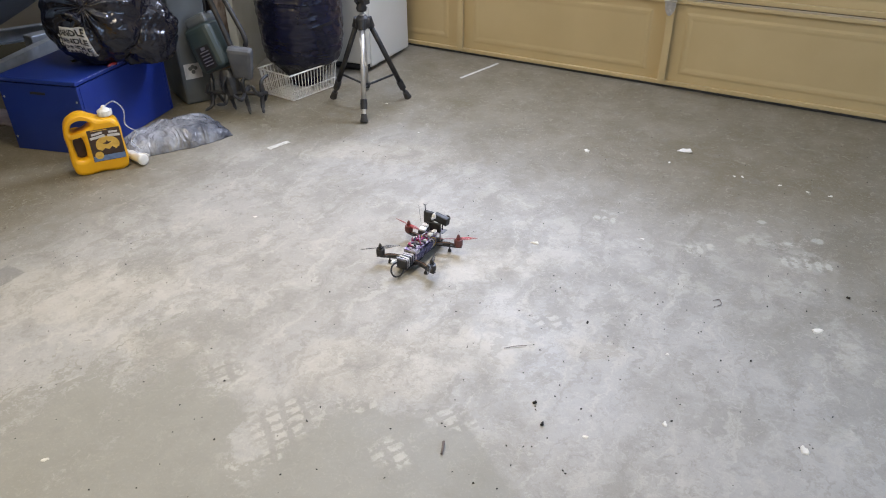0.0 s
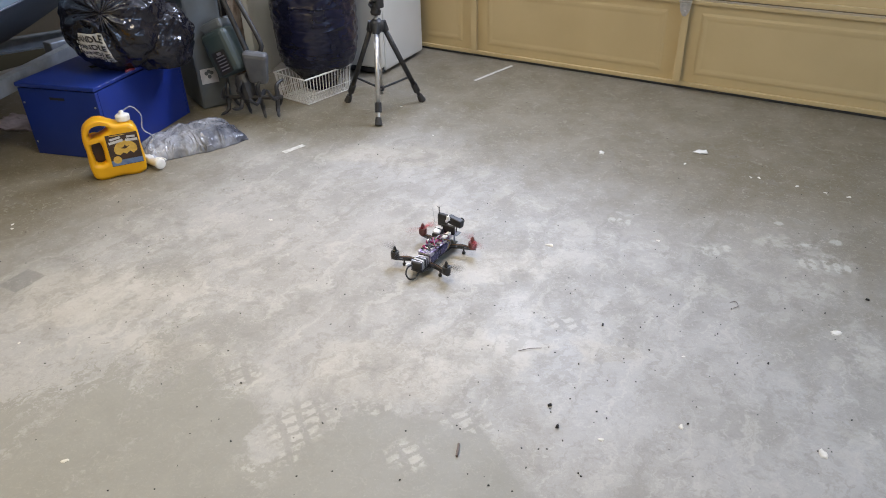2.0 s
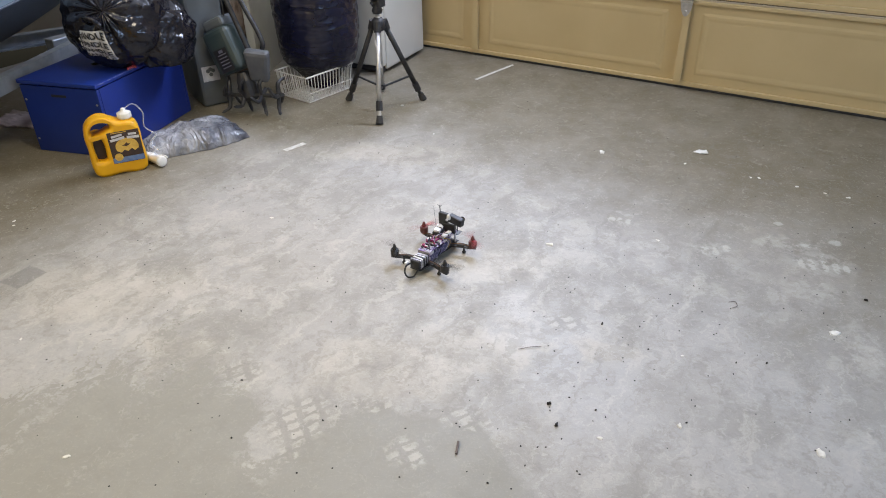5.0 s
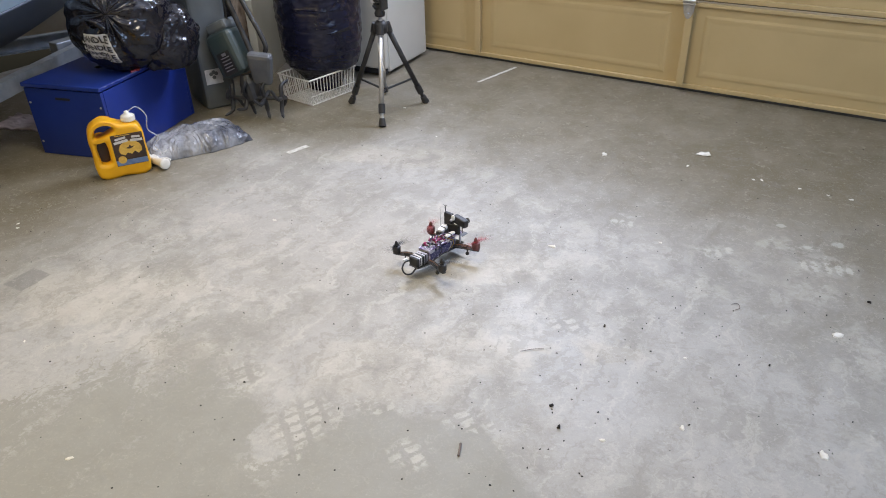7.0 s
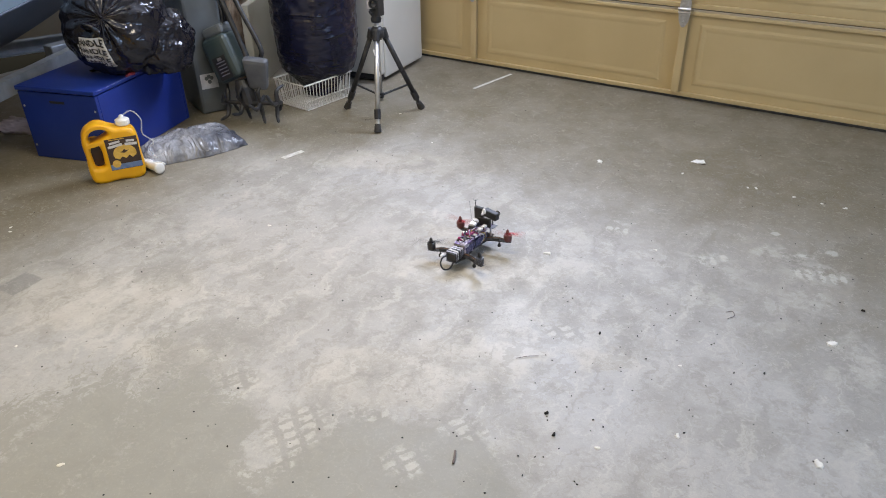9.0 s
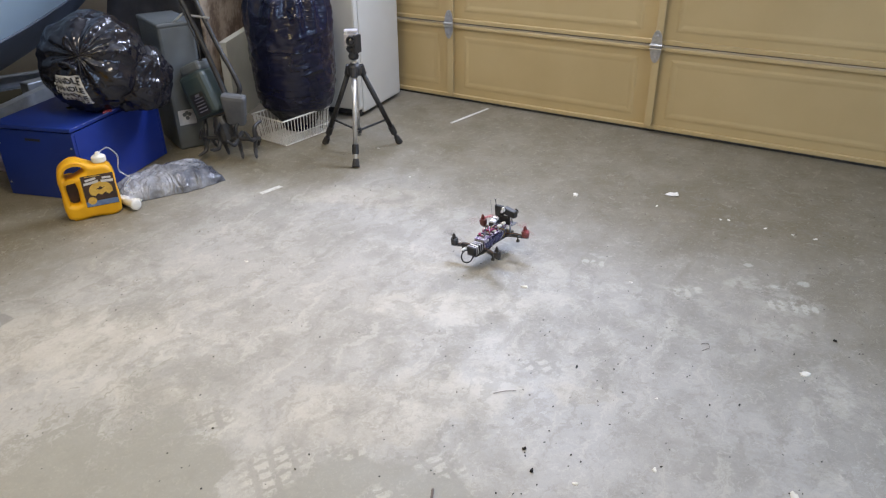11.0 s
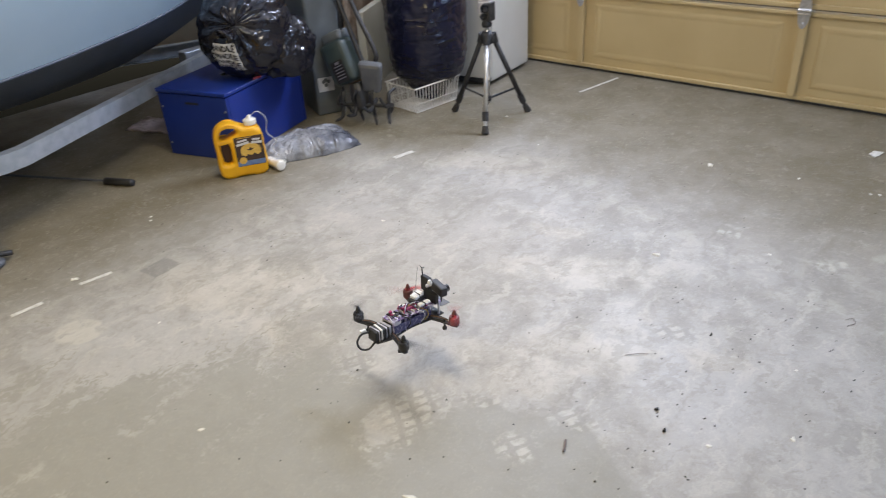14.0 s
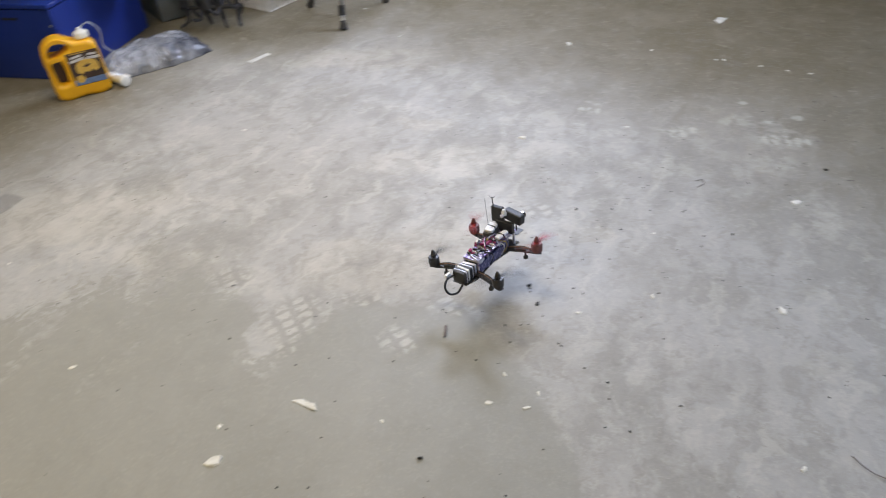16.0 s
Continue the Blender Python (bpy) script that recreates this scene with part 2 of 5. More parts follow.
    K(span(calc("ADD", mid.outputs[0], calc("MULTIPLY", fine.outputs[0], 0.5)), 0.5, 1.0, 0.46, 0.68), bsdf.inputs["Roughness"])
    bn = N("ShaderNodeBump")
    bn.inputs["Strength"].default_value, bn.inputs["Distance"].default_value = 0.22, 0.003
    K(calc("ADD", fine.outputs[0], calc("MULTIPLY", grain.outputs[0], 0.4)), bn.inputs["Height"])
    K(bn.outputs[0], bsdf.inputs["Normal"])
    return m


def bag_film(name, colour, colour2, stretch, strength, rough=0.12):
    """Thin glossy film with sharp ridged creases; stretch sets their direction."""
    m = mat(name, colour, rough, colour2=colour2, scale=7, rough2=rough + 0.10)
    nt, N, K = m.node_tree, m.node_tree.nodes.new, m.node_tree.links.new
    mp, n1, n2 = N("ShaderNodeMapping"), N("ShaderNodeTexNoise"), N("ShaderNodeTexNoise")
    mp.inputs["Scale"].default_value = stretch
    K(N("ShaderNodeTexCoord").outputs["Object"], mp.inputs["Vector"])
    n1.inputs["Scale"].default_value, n1.inputs["Detail"].default_value, n1.inputs["Distortion"].default_value = 1.0, 2, 0.6
    n2.inputs["Scale"].default_value, n2.inputs["Detail"].default_value = 3.1, 2
    ridge = []
    for n in (n1, n2):
        K(mp.outputs[0], n.inputs["Vector"])
        a, b = N("ShaderNodeMath"), N("ShaderNodeMath")
        a.operation, b.operation = "SUBTRACT", "ABSOLUTE"
        a.inputs[1].default_value = 0.5
        K(n.outputs[0], a.inputs[0])
        K(a.outputs[0], b.inputs[0])
        ridge.append(b.outputs[0])
    s = N("ShaderNodeMath")
    s.operation = "MULTIPLY_ADD"
    s.inputs[1].default_value = 0.18
    K(ridge[1], s.inputs[0])
    K(ridge[0], s.inputs[2])
    bn = N("ShaderNodeBump")
    bn.invert = True
    bn.inputs["Strength"].default_value, bn.inputs["Distance"].default_value = strength, 0.05
    K(s.outputs[0], bn.inputs["Height"])
    K(bn.outputs[0], nt.nodes["Principled BSDF"].inputs["Normal"])
    return m


M_floor = concrete_floor()
M_wall = mat("plaster_wall", (0.55, 0.47, 0.35), 0.9, colour2=(0.48, 0.41, 0.30), scale=3, bump=0.2)
M_ceil = mat("ceiling_paint", (0.62, 0.60, 0.56), 0.9, colour2=(0.56, 0.54, 0.50), scale=3, bump=0.15)
M_door = mat("door_paint", (0.60, 0.465, 0.245), 0.42, colour2=(0.55, 0.42, 0.215), scale=2.5, bump=0.06, bump_scale=180, speck=0.15)
M_rubber = mat("black_rubber", (0.025, 0.024, 0.023), 0.75, colour2=(0.045, 0.042, 0.04), scale=30, bump=0.2)
M_galv = mat("galvanised_steel", (0.44, 0.48, 0.53), 0.38, 0.55, colour2=(0.33, 0.37, 0.42), scale=18, bump=0.1, rough2=0.55)
M_alu = mat("brushed_aluminium", (0.60, 0.59, 0.57), 0.45, 0.8, colour2=(0.48, 0.47, 0.46), scale=40, bump=0.05)
M_zinc = mat("zinc_hinge", (0.55, 0.55, 0.56), 0.4, 0.9, colour2=(0.42, 0.42, 0.44), scale=60)
M_black = mat("black_plastic", (0.014, 0.014, 0.016), 0.5, colour2=(0.03, 0.03, 0.032), scale=30, bump=0.08)
M_carbon = mat("carbon_plate", (0.020, 0.020, 0.024), 0.35, colour2=(0.045, 0.045, 0.052), scale=300, bump=0.05, coat=0.3)
M_binbag = bag_film("black_bin_liner", (0.007, 0.007, 0.011), (0.012, 0.012, 0.018), (5, 5, 5), 0.8, 0.12)
M_binbag2 = bag_film("navy_bin_liner", (0.007, 0.008, 0.024), (0.011, 0.012, 0.034), (3.4, 3.4, 12), 0.52, 0.16)
M_print = mat("printed_white", (0.66, 0.66, 0.66), 0.45, colour2=(0.50, 0.50, 0.52), scale=30, bump=0.2)
M_ink = mat("black_ink", (0.02, 0.02, 0.022), 0.5)
M_blue = mat("blue_lacquered_board", (0.013, 0.036, 0.245), 0.36, colour2=(0.010, 0.027, 0.19), scale=4, bump=0.06, bump_scale=120, speck=0.2)
M_edgeglint = mat("lid_edge_highlight", (0.16, 0.19, 0.42), 0.4, colour2=(0.03, 0.05, 0.30), scale=60, spread=(0.45, 0.55))
M_jug = mat("yellow_polyethylene", (0.80, 0.42, 0.008), 0.36, colour2=(0.70, 0.35, 0.006), scale=9, bump=0.05, bump_scale=40)
M_white = mat("white_plastic", (0.78, 0.77, 0.73), 0.4, colour2=(0.68, 0.67, 0.63), scale=20, bump=0.04)
M_label = mat("dark_label_paper", (0.040, 0.026, 0.022), 0.5, colour2=(0.065, 0.035, 0.025), scale=25)
M_moon = mat("label_yellow", (0.72, 0.48, 0.10), 0.5, colour2=(0.55, 0.33, 0.06), scale=45)
M_lblue = mat("label_blue", (0.16, 0.24, 0.42), 0.5, colour2=(0.10, 0.16, 0.32), scale=40)
M_hose = mat("clear_hose", (0.75, 0.80, 0.85), 0.15, alpha=0.32)
M_clear = bag_film("grey_poly_bag", (0.40, 0.41, 0.44), (0.075, 0.08, 0.10), (17, 9, 9), 0.8, 0.12)
M_bin = mat("grey_green_plastic", (0.120, 0.135, 0.145), 0.5, colour2=(0.095, 0.108, 0.118), scale=10, bump=0.1, bump_scale=200)
M_green = mat("dark_green_plastic", (0.036, 0.056, 0.058), 0.45, colour2=(0.048, 0.066, 0.068), scale=14, bump=0.08)
M_greyp = mat("grey_plastic", (0.115, 0.12, 0.13), 0.5, colour2=(0.085, 0.09, 0.10), scale=18, bump=0.1)
M_fridge = mat("fridge_enamel", (0.64, 0.63, 0.59), 0.36, colour2=(0.58, 0.57, 0.52), scale=1.6, bump=0.08, bump_scale=220)
M_wire = mat("white_coated_wire", (0.72, 0.71, 0.68), 0.45, colour2=(0.60, 0.58, 0.54), scale=40)
M_ply = mat("weathered_plywood", (0.46, 0.37, 0.28), 0.8, colour2=(0.20, 0.14, 0.10), scale=5, bump=0.3, bump_scale=40, spread=(0.42, 0.58), speck=0.25)
M_pale = mat("cream_board", (0.62, 0.61, 0.54), 0.7, colour2=(0.54, 0.53, 0.46), scale=5, bump=0.1)
M_hull = mat("hull_gelcoat", (0.30, 0.385, 0.45), 0.30, colour2=(0.27, 0.355, 0.42), scale=2, bump=0.03, bump_scale=12)
M_bottom = mat("hull_bottom_paint", (0.062, 0.078, 0.105), 0.5, colour2=(0.045, 0.057, 0.08), scale=6, bump=0.1)
M_tape = mat("white_tape", (0.66, 0.65, 0.60), 0.6, colour2=(0.50, 0.48, 0.43), scale=60)
M_chip = mat("white_paint_flake", (0.74, 0.72, 0.66), 0.7, colour2=(0.60, 0.57, 0.50), scale=80)
M_grit = mat("dark_grit", (0.030, 0.027, 0.024), 0.85)
M_twig = mat("brown_twig", (0.17, 0.135, 0.12), 0.8)
M_rag = mat("pale_pink_cloth", (0.55, 0.47, 0.48), 0.9, colour2=(0.42, 0.36, 0.37), scale=20, bump=0.4)
M_tarp = mat("blue_black_cloth", (0.085, 0.092, 0.120), 0.55, colour2=(0.028, 0.030, 0.042), scale=5, bump=0.4, bump_scale=50)
M_redprop = mat("red_propeller_plastic", (0.52, 0.055, 0.065), 0.35, alpha=0.55, colour2=(0.45, 0.045, 0.055), scale=50)
M_redmotor = mat("dark_red_motor_metal", (0.17, 0.062, 0.060), 0.45, 0.2, colour2=(0.12, 0.045, 0.043), scale=90)
M_blkprop = mat("grey_propeller_plastic", (0.055, 0.058, 0.065), 0.4, alpha=0.5)
M_purple = mat("purple_anodised_metal", (0.14, 0.08, 0.23), 0.32, 0.3, colour2=(0.50, 0.47, 0.58), scale=90, spread=(0.42, 0.56))
M_magenta = mat("magenta_wiring", (0.36, 0.03, 0.12), 0.45, colour2=(0.18, 0.02, 0.09), scale=90)
M_pcb = mat("navy_circuit_board", (0.028, 0.030, 0.11), 0.4, colour2=(0.20, 0.19, 0.30), scale=120, spread=(0.5, 0.62))
M_silver = mat("silver_wrap", (0.66, 0.65, 0.70), 0.30, 0.3, colour2=(0.45, 0.44, 0.50), scale=60)
M_yellow = mat("yellow_wire", (0.42, 0.30, 0.05), 0.5)
M_bright = mat("bright_white_wrap", (0.82, 0.82, 0.84), 0.35, colour2=(0.62, 0.62, 0.66), scale=150, spread=(0.45, 0.6))
M_copper = mat("brown_enamelled_wire", (0.22, 0.11, 0.05), 0.4)
M_motor = mat("black_motor_metal", (0.042, 0.038, 0.036), 0.32, 0.6, colour2=(0.06, 0.058, 0.06), scale=90)
M_glassy = mat("lens_glass", (0.012, 0.013, 0.02), 0.06, coat=1.0)
M_tube = mat("lamp_diffuser", (0.85, 0.84, 0.80), 0.5)
M_glass = mat("window_glass", (0.9, 0.93, 0.95), 0.05, transmission=1.0)

# ---- mesh tools ----


def mesh_of(bm, name, material, smooth=False):
    me = bpy.data.meshes.new(name)
    bm.normal_update()
    bm.to_mesh(me)
    bm.free()
    me.materials.append(material)
    if smooth:
        for p in me.polygons:
            p.use_smooth = True
    return me


def part(name, bm, material, parent=None, label="", smooth=False):
    ob = new(name, mesh_of(bm, name, material, smooth))
    if parent is not None:
        ob.parent = parent
    if label:
        tagged(ob, label)
    return ob


def thing(name, m, label, category, group="", kind=""):
    ob = new(name)
    ob.matrix_world = m
    ob.empty_display_size = 0.05
    return tagged(ob, label, category, group, kind)


def box(sx, sy, sz, at=(0, 0, 0), bevel=0.0, turn=None, segments=2, taper=1.0):
    """A box centred on at; taper scales the lower end."""
    bm = bmesh.new()
    bmesh.ops.create_cube(bm, size=1.0)
    for v in bm.verts:
        k = taper if v.co.z < 0 else 1.0
        v.co = Vector((v.co.x * sx * k, v.co.y * sy * k, v.co.z * sz))
    if bevel:
        bmesh.ops.bevel(bm, geom=bm.edges[:], offset=bevel, segments=segments, affect="EDGES", profile=0.5)
    mm = Matrix.Translation(at) @ (turn.to_4x4() if turn else Matrix())
    bmesh.ops.transform(bm, matrix=mm, verts=bm.verts)
    return bm


def merge(*bms):
    """Joins loose pieces of one part into one mesh."""
    out = bms[0]
    for b in bms[1:]:
        me = bpy.data.meshes.new("tmp")
        b.to_mesh(me)
        b.free()
        out.from_mesh(me)
        bpy.data.meshes.remove(me)
    return out


def lathe(profile, n=24, at=(0, 0, 0), turn=None):
    """Turns (radius, height) pairs about z."""
    bm = bmesh.new()
    rings = []
    for r, z in profile:
        rings.append([bm.verts.new((max(r, 1e-5) * math.cos(2 * math.pi * i / n), max(r, 1e-5) * math.sin(2 * math.pi * i / n), z)) for i in range(n)])
    for a, b in zip(rings, rings[1:]):
        for i in range(n):
            bm.faces.new((a[i], a[(i + 1) % n], b[(i + 1) % n], b[i]))
    bm.faces.new(rings[0][::-1])
    bm.faces.new(rings[-1])
    mm = Matrix.Translation(at) @ (turn.to_4x4() if turn else Matrix())
    bmesh.ops.transform(bm, matrix=mm, verts=bm.verts)
    return bm


def rod(points, r, n=10, closed=False):
    """A round bar swept along points."""
    pts = [Vector(p) for p in points]
    bm = bmesh.new()
    rings = []
    side = None
    for i, p in enumerate(pts):
        a, b = pts[(i - 1) % len(pts)] if (closed or i) else p, pts[(i + 1) % len(pts)] if (closed or i < len(pts) - 1) else p
        d = (b - a).normalized()
        if side is None:
            side = d.orthogonal().normalized()
        side = (side - d * side.dot(d)).normalized()
        up = d.cross(side)
        rr = r[i] if isinstance(r, (list, tuple)) else r
        rings.append([bm.verts.new(p + rr * (math.cos(2 * math.pi * k / n) * side + math.sin(2 * math.pi * k / n) * up)) for k in range(n)])
    pairs = list(zip(rings, rings[1:])) + ([(rings[-1], rings[0])] if closed else [])
    for a, b in pairs:
        for k in range(n):
            bm.faces.new((a[k], a[(k + 1) % n], b[(k + 1) % n], b[k]))
    if not closed:
        bm.faces.new(rings[0][::-1])
        bm.faces.new(rings[-1])
    return bm


def bend(points, steps=6):
    """A smooth curve through points (Catmull-Rom)."""
    p = [Vector(q) for q in points]
    p = [p[0] * 2 - p[1]] + p + [p[-1] * 2 - p[-2]]
    out = []
    for i in range(1, len(p) - 2):
        for s in range(steps):
            t = s / steps
            out.append(0.5 * ((2 * p[i]) + (p[i + 1] - p[i - 1]) * t + (2 * p[i - 1] - 5 * p[i] + 4 * p[i + 1] - p[i + 2]) * t * t + (3 * p[i] - p[i - 1] - 3 * p[i + 1] + p[i + 2]) * t ** 3))
    out.append(p[-2])
    return out


def plate(outlines, thick, bevel=0.0, res=6):
    """A flat plate in xy from closed outlines (the first outer, the rest holes), smooth curves, thick along z."""
    cu = bpy.data.curves.new("outline", "CURVE")
    cu.dimensions, cu.fill_mode, cu.extrude, cu.bevel_depth, cu.bevel_resolution, cu.resolution_u = "2D", "BOTH", thick / 2 - bevel, bevel, 2, res
    cu.offset = -bevel
    for pts, round_it in outlines:
        sp = cu.splines.new("BEZIER" if round_it else "POLY")
        target = sp.bezier_points if round_it else sp.points
        target.add(len(pts) - 1)
        for q, p in zip(target, pts):
            if round_it:
                q.co = (p[0], p[1], 0)
                q.handle_left_type = q.handle_right_type = "AUTO"
            else:
                q.co = (p[0], p[1], 0, 1)
        sp.use_cyclic_u = True
    ob = bpy.data.objects.new("outline", cu)
    scene.collection.objects.link(ob)
    me = bpy.data.meshes.new_from_object(ob.evaluated_get(bpy.context.evaluated_depsgraph_get()))
    bm = bmesh.new()
    bm.from_mesh(me)
    bpy.data.objects.remove(ob)
    bpy.data.curves.remove(cu)
    bpy.data.meshes.remove(me)
    return bm


def words(text, size):
    """Flat letters of the built-in font as a bmesh in xy, centred."""
    cu = bpy.data.curves.new("letters", "FONT")
    cu.body, cu.size, cu.align_x, cu.align_y, cu.offset, cu.resolution_u = text, size, "CENTER", "CENTER", size * 0.03, 2
    ob = bpy.data.objects.new("letters", cu)
    scene.collection.objects.link(ob)
    me = bpy.data.meshes.new_from_object(ob.evaluated_get(bpy.context.evaluated_depsgraph_get()))
    bm = bmesh.new()
    bm.from_mesh(me)
    bpy.data.objects.remove(ob)
    bpy.data.curves.remove(cu)
    bpy.data.meshes.remove(me)
    return bm


def moved(bm, m):
    bmesh.ops.transform(bm, matrix=m, verts=bm.verts)
    return bm

# ---- the garage ----
X0, X1, Y0, Y1, H = -4.9, 2.4, -2.6, 3.965, 2.5


def slab(name, sx, sy, sz, at, material, label, category):
    ob = part(name, box(sx, sy, sz), material)
    ob.location = at
    return tagged(ob, label, category, kind="structure")


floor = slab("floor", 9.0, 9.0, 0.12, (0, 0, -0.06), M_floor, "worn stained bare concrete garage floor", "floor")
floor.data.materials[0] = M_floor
slab("wall_west", 0.12, Y1 - Y0 + 0.2, H, (X0 - 0.06, (Y0 + Y1) / 2 + 0.1, H / 2), M_wall, "plain painted garage side wall", "wall")
slab("wall_south", X1 - X0 + 0.24, 0.12, H, ((X0 + X1) / 2, Y0 - 0.06, H / 2), M_wall, "plain painted garage back wall", "wall")
# opening for an unseen window, added to carry the cool fill
WY, WZ, WW, WH = 1.7, 1.55, 1.5, 1.0
we = part("wall_east", merge(box(0.12, WY - WW / 2 - Y0, H, (X1 + 0.06, (Y0 + WY - WW / 2) / 2, H / 2)), box(0.12, Y1 - WY - WW / 2, H, (X1 + 0.06, (Y1 + WY + WW / 2) / 2, H / 2)),
                             box(0.12, WW, WZ - WH / 2, (X1 + 0.06, WY, (WZ - WH / 2) / 2)), box(0.12, WW, H - WZ - WH / 2, (X1 + 0.06, WY, (H + WZ + WH / 2) / 2))), M_wall)
tagged(we, "plain painted garage side wall with an added, unseen window", "wall", kind="structure")
win = thing("fill_window", pose(X1 + 0.06, WY, WZ, 0, 0, 90), "plain white framed window, unseen, added in the side wall for fill light", "window", kind="structure")
part("window_frame", rod([(-WW / 2 + 0.02, 0, -WH / 2 + 0.02), (WW / 2 - 0.02, 0, -WH / 2 + 0.02), (WW / 2 - 0.02, 0, WH / 2 - 0.02), (-WW / 2 + 0.02, 0, WH / 2 - 0.02)], 0.02, 8, True), M_white, win)
part("pane", box(WW - 0.04, 0.006, WH - 0.04), M_glass, win).visible_shadow = False
slab("ceiling", X1 - X0 + 0.24, Y1 - Y0 + 0.24, 0.1, ((X0 + X1) / 2, (Y0 + Y1) / 2, H + 0.05), M_ceil, "plain pale garage ceiling", "ceiling")
DX0, DX1, SEC, NS = -4.525, 0.375, 0.448, 5
FRONT = pose(-2.3, 0, 0, 0, 0, -2.2) @ pose(2.3, 0, 0)
DH = SEC * NS
wn = part("wall_north", merge(box(DX0 - X0 + 0.1, 0.16, H, ((DX0 + X0 - 0.1) / 2, Y1 + 0.08, H / 2)), box(X1 - DX1 + 0.1, 0.16, H, ((DX1 + X1 + 0.1) / 2, Y1 + 0.08, H / 2)),
                              box(DX1 - DX0, 0.16, H - DH - 0.01, ((DX0 + DX1) / 2, Y1 + 0.08, (H + DH + 0.01) / 2))), M_wall)
wn.matrix_world = pose(-2.3, Y1, 0, 0, 0, -2.2) @ pose(2.3, -Y1, 0)
tagged(wn, "plain garage wall round the door opening", "wall", kind="structure")


def garage_door():
    """Sectional steel door, five sections of four bays, with embossed panels, stiles and hinges."""
    door = thing("door_1", pose(0, 3.943, 0) @ FRONT, "tan sectional metal garage door, closed, seen from inside", "garage door", kind="structure")
    bay = (DX1 - DX0) / 4
    for s in range(NS):
        z0 = s * SEC + 0.012
        sh = SEC - 0.012
        mid = (DX0 + DX1) / 2
        if s == 4:
            # window section: four real openings
            wz0, wz1 = z0 + 0.07, z0 + sh - 0.07
            bms = [box(DX1 - DX0, 0.035, 0.07, (mid, 0.018, z0 + 0.035)), box(DX1 - DX0, 0.035, 0.07, (mid, 0.018, z0 + sh - 0.035))]
            for k in range(5):
                bms.append(box(0.16, 0.034, wz1 - wz0, (DX0 + k * bay + (0.08 if k == 0 else -0.08 if k == 4 else 0), 0.018, (wz0 + wz1) / 2)))
            sec = part("section", merge(*bms), M_door, door)
            for k in range(4):
                part("pane", box(bay - 0.15, 0.006, wz1 - wz0 + 0.01, (DX0 + (k + 0.5) * bay, 0.022, (wz0 + wz1) / 2)), M_glass, sec).visible_shadow = False
        else:
            sec = part("section", merge(box(DX1 - DX0, 0.022, sh, (mid, 0.012, z0 + sh / 2)),
                                        box(DX1 - DX0, 0.020, 0.020, (mid, -0.008, z0 + sh - 0.011), 0.004), box(DX1 - DX0, 0.018, 0.022, (mid, -0.007, z0 + 0.012), 0.004)), M_door, door)
            for k in range(4):
                cx, cz = DX0 + (k + 0.5) * bay, z0 + sh / 2
                bm = bmesh.new()
                w, hh = bay / 2 - 0.085, sh / 2 - 0.062
                rings = []
                for inset, y in ((0, 0.0008), (0.012, -0.0030), (0.024, -0.0030), (0.038, -0.0006)):
                    rings.append([bm.verts.new((cx + sx * (w - inset), y, cz + sz * (hh - inset))) for sx, sz in ((-1, -1), (1, -1), (1, 1), (-1, 1))])
                for a, b in zip(rings, rings[1:]):
                    for i in range(4):
                        bm.faces.new((a[i], a[(i + 1) % 4], b[(i + 1) % 4], b[i]))
                bm.faces.new(rings[-1])
                part("panel", bm, M_door, sec)
        for k in range(5):
            cx = DX0 + k * bay + (0.02 if k == 0 else -0.02 if k == 4 else 0.02)
            # hat-shaped channel: a web and a front flange that overhangs it
            part("stile", merge(box(0.020, 0.040, sh - 0.048, (cx - 0.010, -0.018, z0 + sh / 2 + 0.001), 0.002), box(0.036, 0.007, sh - 0.050, (cx - 0.004, -0.041, z0 + sh / 2 + 0.001), 0.002)), M_door, sec)
    # hinge: two rounded leaves and a knuckle
    for k in range(5):
        cx = DX0 + k * bay + (0.03 if k == 0 else -0.03 if k == 4 else 0.02) - 0.010
        for s in range(1, NS):
            z = s * SEC + 0.006
            leaf = [(-0.028, 0.02), (-0.015, 0.07), (0, 0.082), (0.015, 0.07), (0.028, 0.02)]
            full = leaf + [(-x, -y) for x, y in leaf]
            hinge = part("hinge", moved(plate([(full, True)], 0.004, 0.001, 3), pose(cx, -0.0475, z, 90)), M_zinc, door, "zinc-plated metal hinge")
            part("knuckle", merge(lathe([(0.007, -0.032), (0.007, 0.032)], 12, (cx, -0.0535, z + 0.006), Euler((0, radians(90), 0)).to_matrix()),
                                  lathe([(0.005, -0.030), (0.005, 0.030)], 12, (cx, -0.0525, z - 0.010), Euler((0, radians(90), 0)).to_matrix())), M_alu, hinge)
            for dz in (-0.055, 0.055):
                part("bolt", lathe([(0.006, 0), (0.006, 0.003), (0.003, 0.005)], 8, (cx, -0.0495, z + dz), Euler((radians(90), 0, 0)).to_matrix()), M_zinc, hinge)
    part("bottom_bracket", merge(box(0.07, 0.006, 0.11, (DX1 - 0.04, -0.002, 0.075), 0.002), box(0.05, 0.05, 0.006, (DX1 - 0.03, -0.025, 0.06), 0.002)), M_zinc, door, "dark metal corner bracket")
    part("roller", lathe([(0.006, -0.03), (0.006, 0.02), (0.022, 0.021), (0.022, 0.03)], 16, (DX1 + 0.005, -0.03, 0.075), Euler((0, radians(90), 0)).to_matrix()), M_rubber, door)
    part("bottom_seal", box(DX1 - DX0 - 0.06, 0.035, 0.013, ((DX0 + DX1) / 2 - 0.03, 0.004, 0.0065), 0.004), M_rubber, door, "black rubber bottom seal")
    return door


garage_door()


